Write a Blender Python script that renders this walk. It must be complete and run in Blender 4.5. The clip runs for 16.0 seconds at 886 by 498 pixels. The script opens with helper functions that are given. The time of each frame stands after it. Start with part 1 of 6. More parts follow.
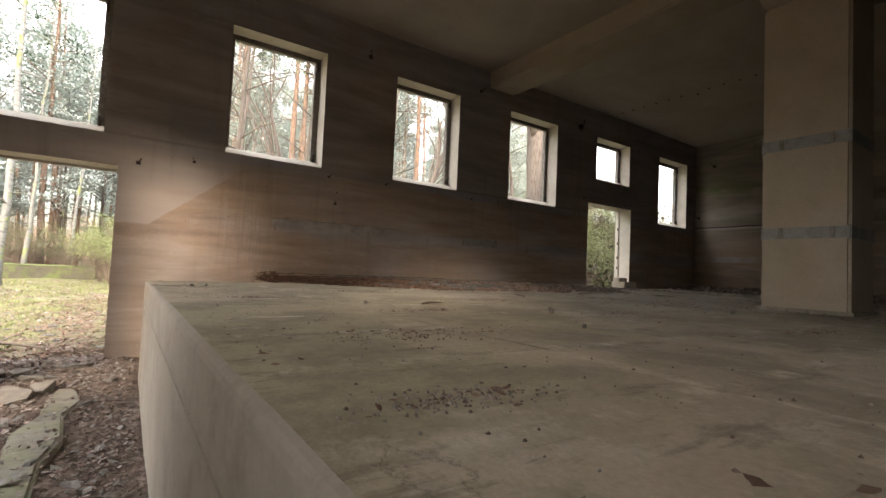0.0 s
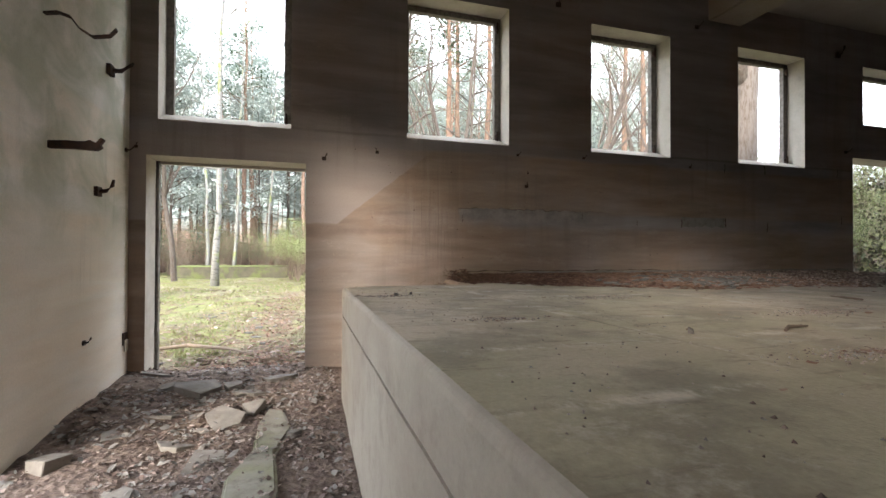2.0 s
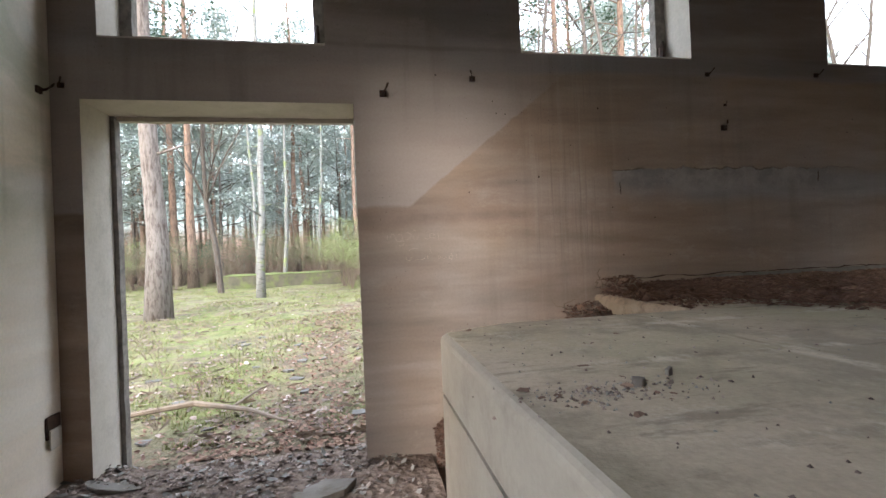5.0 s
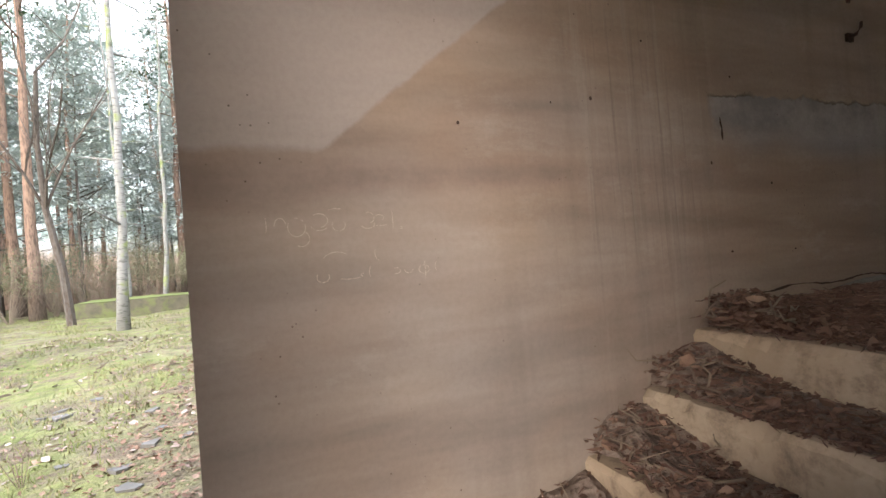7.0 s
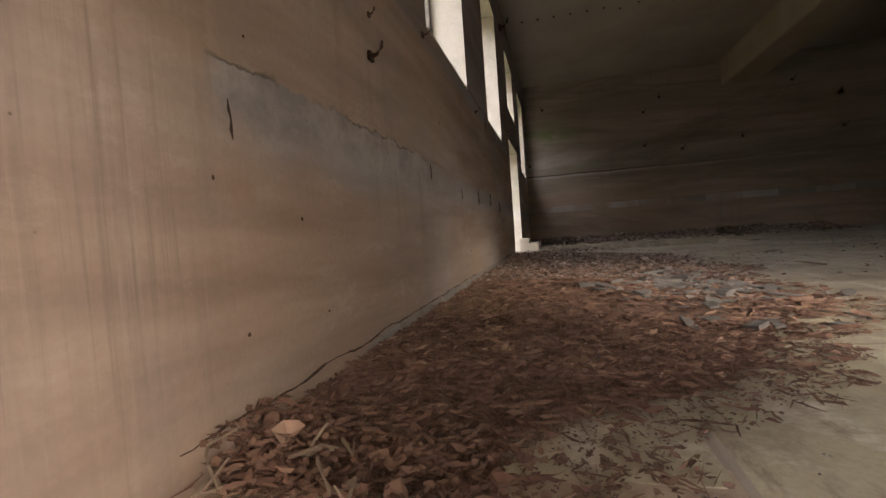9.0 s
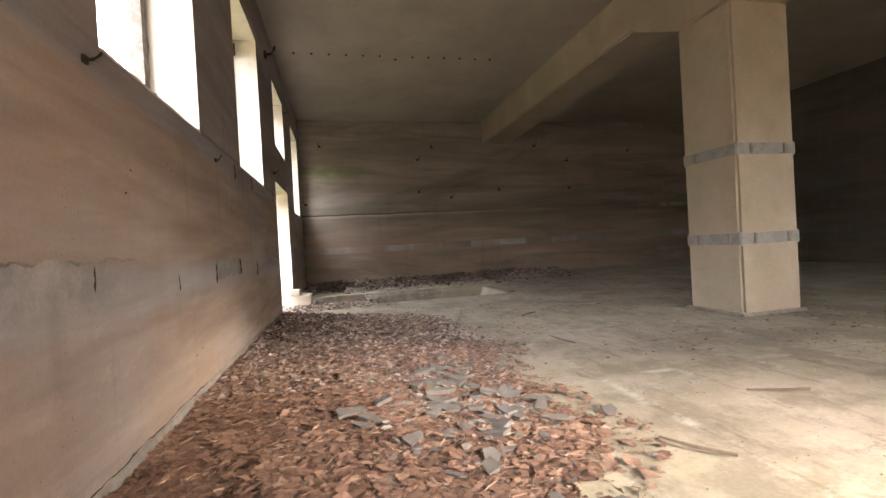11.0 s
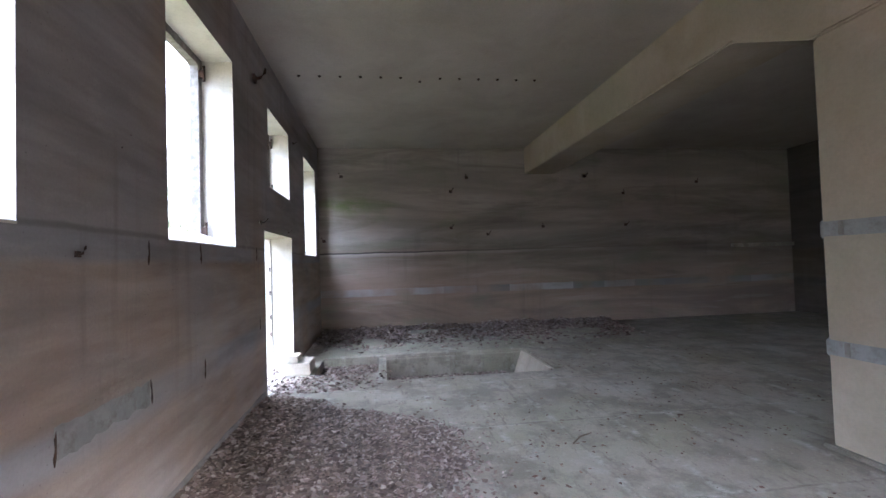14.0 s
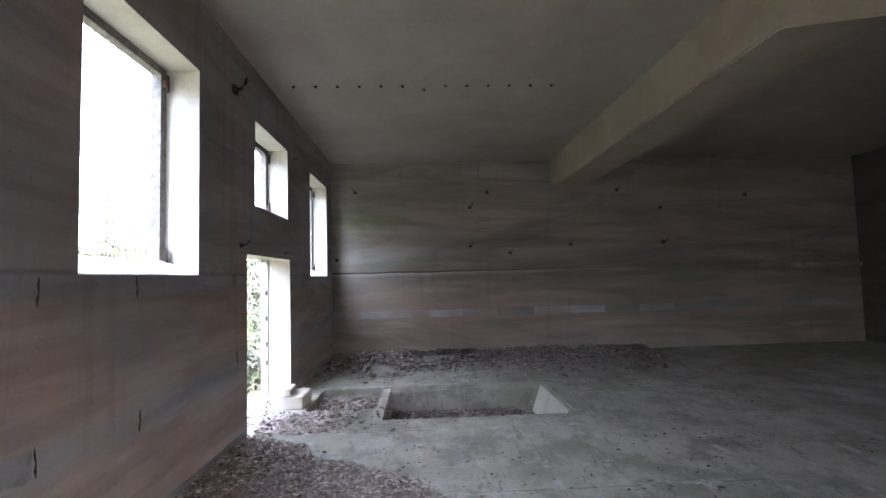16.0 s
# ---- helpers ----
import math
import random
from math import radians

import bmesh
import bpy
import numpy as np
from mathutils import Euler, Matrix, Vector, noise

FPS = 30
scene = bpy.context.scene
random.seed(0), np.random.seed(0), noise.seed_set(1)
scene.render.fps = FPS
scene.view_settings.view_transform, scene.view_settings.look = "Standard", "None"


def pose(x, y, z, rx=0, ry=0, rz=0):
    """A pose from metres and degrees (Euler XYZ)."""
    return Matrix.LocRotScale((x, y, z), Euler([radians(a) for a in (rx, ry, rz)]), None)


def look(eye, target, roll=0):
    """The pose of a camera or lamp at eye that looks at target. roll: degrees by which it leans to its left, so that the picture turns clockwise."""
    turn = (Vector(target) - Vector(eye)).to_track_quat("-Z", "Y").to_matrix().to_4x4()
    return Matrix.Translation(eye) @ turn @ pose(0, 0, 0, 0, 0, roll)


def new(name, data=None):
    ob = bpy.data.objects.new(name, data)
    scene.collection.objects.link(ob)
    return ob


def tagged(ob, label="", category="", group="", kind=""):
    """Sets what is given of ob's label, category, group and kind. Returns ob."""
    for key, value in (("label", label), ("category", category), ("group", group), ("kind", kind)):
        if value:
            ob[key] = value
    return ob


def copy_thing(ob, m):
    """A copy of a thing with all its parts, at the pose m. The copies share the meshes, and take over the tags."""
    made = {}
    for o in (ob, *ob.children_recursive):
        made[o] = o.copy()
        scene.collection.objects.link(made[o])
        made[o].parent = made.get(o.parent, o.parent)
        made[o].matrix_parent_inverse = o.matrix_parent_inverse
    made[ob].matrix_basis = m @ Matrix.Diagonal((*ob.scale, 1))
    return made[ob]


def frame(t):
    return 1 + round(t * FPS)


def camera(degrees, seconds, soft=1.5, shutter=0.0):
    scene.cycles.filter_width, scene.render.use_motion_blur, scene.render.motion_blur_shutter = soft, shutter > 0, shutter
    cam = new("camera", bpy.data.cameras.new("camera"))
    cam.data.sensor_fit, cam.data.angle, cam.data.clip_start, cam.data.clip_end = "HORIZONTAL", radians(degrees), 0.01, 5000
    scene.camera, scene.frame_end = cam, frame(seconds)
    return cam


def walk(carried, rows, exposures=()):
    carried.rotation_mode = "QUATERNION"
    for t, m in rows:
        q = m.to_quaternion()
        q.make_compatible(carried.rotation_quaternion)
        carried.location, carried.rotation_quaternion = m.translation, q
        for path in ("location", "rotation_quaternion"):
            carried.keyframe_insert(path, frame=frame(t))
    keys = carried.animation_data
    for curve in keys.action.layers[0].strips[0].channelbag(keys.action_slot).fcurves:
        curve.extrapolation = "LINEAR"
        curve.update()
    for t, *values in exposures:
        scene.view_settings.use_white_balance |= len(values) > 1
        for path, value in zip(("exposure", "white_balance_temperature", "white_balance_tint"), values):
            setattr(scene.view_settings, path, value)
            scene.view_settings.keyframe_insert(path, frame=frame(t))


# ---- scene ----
cam = camera(87.5, 16.0)
PATH = [
    (0, (0.106, 0.286, 1.297), (1.239, 1.932, 1.387), 2.6),
    (0.5, (0.023, 0.574, 1.366), (0.91, 2.366, 1.406), 2.0),
    (1, (0.034, 0.893, 1.352), (0.755, 2.758, 1.377), 1.3),
    (1.5, (0.078, 1.25, 1.361), (0.734, 3.139, 1.383), 0.8),
    (2, (-0.018, 1.601, 1.359), (0.554, 3.517, 1.379), 0.2),
    (2.5, (-0.021, 1.907, 1.328), (0.491, 3.84, 1.355), -0.1),
    (3, (0.029, 2.33, 1.358), (0.492, 4.276, 1.38), -0.5),
    (3.5, (-0.015, 2.745, 1.363), (0.398, 4.702, 1.374), -0.7),
    (3.7, (-0.015, 2.901, 1.35), (0.379, 4.861, 1.371), -0.9),
    (5.8, (-0.013, 4.662, 1.404), (0.368, 6.625, 1.406), -3.2),
    (6, (-0.035, 4.858, 1.381), (0.434, 6.803, 1.38), -4.0),
    (6.5, (0.013, 5.272, 1.403), (0.571, 7.193, 1.421), -4.6),
    (7, (0.16, 5.66, 1.385), (0.885, 7.524, 1.411), -4.5),
    (7.5, (0.383, 5.937, 1.351), (1.376, 7.672, 1.397), -4.5),
    (8, (0.54, 6.072, 1.386), (1.881, 7.555, 1.406), -4.5),
    (8.5, (0.745, 6.166, 1.389), (2.445, 7.219, 1.366), -4.4),
    (9, (0.942, 6.234, 1.505), (2.882, 6.715, 1.436), -4.1),
    (9.5, (1.119, 6.16, 1.587), (3.116, 6.251, 1.509), -3.5),
    (10, (1.327, 6.081, 1.773), (3.319, 5.931, 1.675), -3.4),
    (10.2, (1.413, 6.088, 1.788), (3.394, 5.838, 1.683), -3.1),
    (12.3, (2.199, 6.02, 2.413), (4.131, 5.504, 2.443), -3.8),
    (12.5, (2.351, 6.042, 2.484), (4.295, 5.571, 2.507), -3.4),
    (13, (2.511, 5.893, 2.436), (4.48, 5.547, 2.482), -4.1),
    (13.5, (2.72, 5.713, 2.492), (4.7, 5.434, 2.534), -3.0),
    (14, (2.988, 5.553, 2.514), (4.97, 5.296, 2.571), -1.8),
    (14.5, (3.258, 5.375, 2.531), (5.247, 5.198, 2.623), -1.9),
    (15, (3.372, 5.186, 2.604), (5.362, 5.019, 2.701), -1.7),
    (15.5, (3.469, 5.127, 2.63), (5.461, 4.985, 2.728), -1.7),
    (16, (3.555, 5.061, 2.646), (5.55, 4.968, 2.766), -1.5),
]
EXPOSURES = [(0.0, 2.72, 7000, 12), (1.5, 2.7, 6500, 10), (2.5, 2.6, 6100, 9), (3.7, 2.55, 5900, 8), (6.0, 2.4, 5950, 9), (7.0, 2.43, 6200, 10.5), (7.5, 2.68, 6700, 14), (8.7, 3.1, 6900, 16), (9.5, 3.75, 7200, 17), (10.2, 4.4, 7300, 17), (12.3, 4.85, 5700, 15), (14.0, 4.83, 5200, 14), (16.0, 4.8, 5200, 14)]
walk(cam, [(t, look(eye, target, roll)) for t, eye, target, roll in PATH], EXPOSURES)

# ---------------------------------------------------------------- light
world = bpy.data.worlds.new("overcast_sky")
scene.world = world
world.use_nodes = True
wn, wl = world.node_tree.nodes, world.node_tree.links
wn.clear()
sky = wn.new("ShaderNodeTexSky")
sky.sky_type, sky.sun_disc = "NISHITA", False
sky.sun_elevation, sky.sun_rotation = radians(18.2), radians(224)
sky.air_density, sky.dust_density = 1.0, 4.0
veil = wn.new("ShaderNodeMixRGB")
veil.inputs[0].default_value = 0.75
veil.inputs[2].default_value = (9.0, 9.3, 9.8, 1)
back = wn.new("ShaderNodeBackground")
back.inputs[1].default_value = 0.15
wout = wn.new("ShaderNodeOutputWorld")
wl.new(sky.outputs[0], veil.inputs[1])
wl.new(veil.outputs[0], back.inputs[0])
wl.new(back.outputs[0], wout.inputs[0])

sun = new("sun", bpy.data.lights.new("sun", "SUN"))
sun.data.energy, sun.data.angle, sun.data.color = 0.8, radians(12), (1.0, 0.88, 0.74)
sun.matrix_world = look((0, 0, 0), (0.655, 0.675, -0.31))

# ---------------------------------------------------------------- materials
class Nodes:
    """A short way to write a procedural material."""

    def __init__(self, name):
        self.mat = bpy.data.materials.new(name)
        self.mat.use_nodes = True
        self.t = self.mat.node_tree
        self.t.nodes.clear()
        self.out = self.t.nodes.new("ShaderNodeOutputMaterial")
        self.bsdf = self.t.nodes.new("ShaderNodeBsdfPrincipled")
        self.t.links.new(self.bsdf.outputs[0], self.out.inputs[0])
        self.geo = self.t.nodes.new("ShaderNodeNewGeometry")
        self.pos = self.geo.outputs["Position"]

    def put(self, socket, value):
        if isinstance(value, bpy.types.NodeSocket):
            self.t.links.new(value, socket)
        elif isinstance(value, (tuple, list)) and len(value) == 3 and len(socket.default_value) == 4:
            socket.default_value = (*value, 1)
        else:
            socket.default_value = value

    def stretch(self, sx, sy, sz, source=None, turn=0.0):
        n = self.t.nodes.new("ShaderNodeMapping")
        n.inputs["Scale"].default_value = (sx, sy, sz)
        n.inputs["Rotation"].default_value = (0, 0, turn)
        self.put(n.inputs[0], source or self.pos)
        return n.outputs[0]

    def noise(self, scale, detail=4, rough=0.55, at=None, warp=0.0):
        n = self.t.nodes.new("ShaderNodeTexNoise")
        n.inputs["Scale"].default_value, n.inputs["Detail"].default_value = scale, detail
        n.inputs["Roughness"].default_value, n.inputs["Distortion"].default_value = rough, warp
        self.put(n.inputs["Vector"], at or self.pos)
        return n.outputs[0]

    def voronoi(self, scale, feature="F1", at=None):
        n = self.t.nodes.new("ShaderNodeTexVoronoi")
        n.feature = feature
        n.inputs["Scale"].default_value = scale
        self.put(n.inputs["Vector"], at or self.pos)
        return n.outputs[0]

    def ramp(self, value, stops):
        n = self.t.nodes.new("ShaderNodeValToRGB")
        e = n.color_ramp.elements
        while len(e) < len(stops):
            e.new(0.5)
        for k, (p, c) in zip(e, stops):
            k.position = p
            k.color = (c, c, c, 1) if isinstance(c, (int, float)) else (*c, 1)
        self.put(n.inputs[0], value)
        return n.outputs[0]

    def mix(self, factor, a, b, kind="MIX"):
        n = self.t.nodes.new("ShaderNodeMixRGB")
        n.blend_type = kind
        for s, v in zip(n.inputs, (factor, a, b)):
            self.put(s, v)
        return n.outputs[0]

    def math(self, kind, a, b=0.0, c=0.0):
        n = self.t.nodes.new("ShaderNodeMath")
        n.operation = kind
        for s, v in zip(n.inputs, (a, b, c)):
            self.put(s, v)
        return n.outputs[0]

    def axis(self, which, source=None):
        n = self.t.nodes.new("ShaderNodeSeparateXYZ")
        self.put(n.inputs[0], source or self.pos)
        return n.outputs[which]

    def random(self, island=False):
        if island:
            return self.geo.outputs["Random Per Island"]
        return self.t.nodes.new("ShaderNodeObjectInfo").outputs["Random"]

    def finish(self, colour, rough=0.9, height=None, strength=0.3, distance=0.01, metal=0.0, spec=0.3):
        self.put(self.bsdf.inputs["Base Color"], colour)
        self.put(self.bsdf.inputs["Roughness"], rough)
        self.put(self.bsdf.inputs["Metallic"], metal)
        self.put(self.bsdf.inputs["Specular IOR Level"], spec)
        if height is not None:
            n = self.t.nodes.new("ShaderNodeBump")
            n.inputs["Strength"].default_value, n.inputs["Distance"].default_value = strength, distance
            self.put(n.inputs["Height"], height)
            self.put(self.bsdf.inputs["Normal"], n.outputs[0])
        return self.mat


def wall_material(name, warm, pale, grey, algae=0.0, strata=0.5, seams=True, runs=False):
    """Board-marked cast concrete, with day joints, streaks and stained courses."""
    n = Nodes(name)
    flow = n.stretch(0.5, 0.5, 3.2)
    z = n.math("ADD", n.axis(2), n.math("MULTIPLY", n.math("SUBTRACT", n.noise(0.9, 3), 0.5), 0.10))
    courses = n.noise(1.5, 5, 0.6, flow, 0.6)
    col = n.mix(n.ramp(courses, [(0.3, 0.0), (0.7, 1.0)]), warm, pale)
    col = n.mix(n.ramp(n.noise(0.7, 4, 0.6), [(0.42, 0.0), (0.68, 0.55)]), col, grey)
    # day joints: two stained courses
    zr = n.math("DIVIDE", z, 5.2)
    band = n.ramp(zr, [(0.0, 0.1), (0.318, 0.1), (0.334, 0.85), (0.356, 0.85), (0.366, 0.05), (0.492, 0.05), (0.5, 0.8), (0.519, 0.85), (0.532, 0.6), (0.8, 0.7)])
    if runs:
        band = n.math("MULTIPLY", band, n.math("MAXIMUM", n.ramp(n.math("DIVIDE", n.axis(0), 10.0), [(0.165, 0.15), (0.20, 1.0)]), n.ramp(zr, [(0.40, 0.0), (0.46, 1.0)])))
    patch = n.ramp(n.noise(1.1, 3, 0.5, n.stretch(1, 1, 0.35)), [(0.36, 0.0), (0.55, 1.0)])
    col = n.mix(n.math("MULTIPLY", band, n.math("ADD", n.math("MULTIPLY", patch, 0.5), 0.5)), col, grey)
    # narrow board courses
    lines = n.noise(7.0, 3, 0.5, n.stretch(0.12, 0.12, 1.0), 0.2)
    col = n.mix(strata, col, n.ramp(lines, [(0.35, 0.55), (0.65, 1.0)]), "MULTIPLY")
    beds = n.noise(2.6, 4, 0.65, n.stretch(0.16, 0.16, 1.0), 0.5)
    col = n.mix(strata, col, n.ramp(beds, [(0.34, 0.55), (0.5, 0.9), (0.66, 1.15)]), "MULTIPLY")
    seam = n.math("ABSOLUTE", n.math("SUBTRACT", n.math("ADD", n.axis(2), n.math("MULTIPLY", n.noise(3.0, 3), 0.03)), 2.735))
    seam = n.math("MULTIPLY", n.ramp(seam, [(0.006, 1.0), (0.02, 0.0)]), n.ramp(n.noise(0.6, 2), [(0.42, 0.05), (0.58, 0.4)]))
    if seams:
        col = n.mix(seam, col, (0.09, 0.08, 0.07))
    if runs:
        old = n.math("ABSOLUTE", n.math("SUBTRACT", n.math("ADD", n.axis(2), n.math("MULTIPLY", n.noise(1.6, 4), 0.12)), 1.67))
        reach = n.ramp(n.math("DIVIDE", n.axis(0), 10.0), [(0.10, 1.0), (0.24, 0.0)])
        old = n.math("MULTIPLY", n.math("MULTIPLY", n.ramp(old, [(0.015, 0.75), (0.07, 0.0)]), reach), n.ramp(n.noise(4, 4, 0.7), [(0.3, 0.4), (0.6, 1.0)]))
        col = n.mix(old, col, (0.20, 0.15, 0.13))
        # paler greyish area that ends in a slanting line
        wob = n.math("MULTIPLY", n.math("SUBTRACT", n.noise(9.0, 5, 0.65), 0.5), 0.05)
        slant = n.math("SUBTRACT", n.axis(2), n.math("ADD", n.math("MULTIPLY", n.axis(0), 0.8), n.math("ADD", wob, 1.424)))
        pale_area = n.math("MULTIPLY", n.ramp(n.math("ADD", slant, 0.5), [(0.497, 0.0), (0.512, 1.0)]), n.ramp(n.math("ADD", n.math("SUBTRACT", n.axis(2), n.math("ADD", wob, 1.68)), 0.5), [(0.495, 0.0), (0.52, 1.0)]))
        pale_area = n.math("MULTIPLY", pale_area, n.ramp(n.math("DIVIDE", n.axis(2), 5.0), [(0.50, 1.0), (0.56, 0.0)]))
        pale_area = n.math("MULTIPLY", pale_area, n.ramp(n.math("DIVIDE", n.axis(0), 2.0), [(0.0, 1.0), (0.5, 0.9), (0.75, 0.0)]))
        col = n.mix(n.math("MULTIPLY", pale_area, 0.75), col, n.mix(courses, (0.37, 0.32, 0.30), (0.46, 0.42, 0.41)))
        # scraped render with a ragged broken top edge
        ragged = n.math("MULTIPLY", n.math("SUBTRACT", n.noise(5.0, 7, 0.7), 0.5), 0.13)
        over = n.math("SUBTRACT", n.math("ADD", n.axis(2), ragged), 1.915)
        along = n.math("ADD", n.axis(0), n.math("MULTIPLY", ragged, 2.0))
        span = n.math("MULTIPLY", n.ramp(n.math("DIVIDE", along, 10.0), [(0.176, 0.0), (0.180, 1.0)]), n.ramp(n.math("DIVIDE", n.axis(0), 10.0), [(0.34, 1.0), (0.395, 0.0)]))
        scrape = n.math("MULTIPLY", n.ramp(n.math("ADD", over, 0.5), [(0.32, 0.0), (0.40, 0.85), (0.497, 0.95), (0.503, 0.0)]), span)
        tone = n.mix(n.ramp(n.noise(6, 6, 0.7), [(0.4, 0.0), (0.62, 1.0)]), (0.215, 0.205, 0.21), (0.32, 0.30, 0.29))
        col = n.mix(scrape, col, tone)
        gap = n.math("MULTIPLY", n.ramp(n.math("ABSOLUTE", over), [(0.002, 0.85), (0.008, 0.0)]), span)
        gap = n.math("MULTIPLY", gap, n.ramp(n.noise(3.5, 3), [(0.42, 0.0), (0.54, 1.0)]))
        col = n.mix(gap, col, (0.09, 0.075, 0.065))
    # runs of water
    drip = n.noise(5.0, 3, 0.6, n.stretch(1.6, 1.6, 0.10))
    wet = n.ramp(n.noise(0.8, 2), [(0.45, 0.0), (0.6, 0.32)])
    if runs:
        off = n.math("ABSOLUTE", n.math("SUBTRACT", n.axis(0), 1.42))
        here = n.math("MULTIPLY", n.ramp(off, [(0.20, 0.6), (0.50, 0.0)]), n.ramp(n.math("DIVIDE", z, 5.0), [(0.2, 0.3), (0.3, 1.0), (0.5, 0.6)]))
        wet = n.math("MAXIMUM", wet, here)
        drip = n.math("MAXIMUM", drip, n.math("MULTIPLY", n.noise(30, 5, 0.7, n.stretch(1.6, 1.6, 0.035)), n.math("ADD", n.math("MULTIPLY", here, 0.4), 0.8)))
    if runs:
        pale = n.noise(13, 5, 0.7, n.stretch(1.6, 1.6, 0.07, None, 0.7))
        col = n.mix(n.math("MULTIPLY", n.ramp(pale, [(0.54, 0.0), (0.72, 0.6)]), here), col, (0.47, 0.42, 0.37))
        bloom = n.math("MULTIPLY", n.ramp(n.noise(4.2, 7, 0.75, n.stretch(0.7, 0.7, 1.6)), [(0.55, 0.0), (0.72, 0.35)]), n.ramp(n.noise(0.9, 2), [(0.42, 0.0), (0.55, 1.0)]))
        col = n.mix(bloom, col, (0.46, 0.41, 0.365))
        spots = n.math("MULTIPLY", n.ramp(n.voronoi(30), [(0.05, 0.8), (0.10, 0.0)]), n.ramp(n.noise(1.9, 4, 0.7), [(0.52, 0.0), (0.6, 1.0)]))
        col = n.mix(spots, col, (0.085, 0.06, 0.045))
    col = n.mix(n.math("MULTIPLY", n.ramp(drip, [(0.50, 0.0), (0.68, 1.0)]), wet), col, (0.16, 0.13, 0.11))
    if algae:
        moss = n.math("MULTIPLY", n.ramp(n.noise(1.6, 4, 0.6, n.stretch(1, 1, 1.3), 0.8), [(0.38, 0.0), (0.6, 1.0)]), algae)
        moss = n.math("MULTIPLY", moss, n.ramp(zr, [(0.25, 0.1), (0.36, 1.0), (0.9, 0.9)]))
        col = n.mix(moss, col, (0.40, 0.43, 0.30))
    fine = n.noise(60, 4, 0.6)
    col = n.mix(0.2, col, n.ramp(fine, [(0.3, 0.6), (0.6, 1.0)]), "MULTIPLY")
    pits = n.ramp(n.voronoi(9), [(0.0, 0.25), (0.035, 1.0)])
    col = n.mix(0.6, col, pits, "MULTIPLY")
    h = n.math("ADD", n.math("MULTIPLY", lines, 1.2), n.math("MULTIPLY", fine, 0.15))
    if runs:
        h = n.math("SUBTRACT", h, n.math("MULTIPLY", scrape, 0.35))
    return n.finish(col, 0.92, h, 0.35, 0.012, spec=0.2)


M_WALL = wall_material("cast_concrete_wall", (0.331, 0.233, 0.174), (0.416, 0.326, 0.259), (0.314, 0.310, 0.326), 0.0, 0.48, True, True)


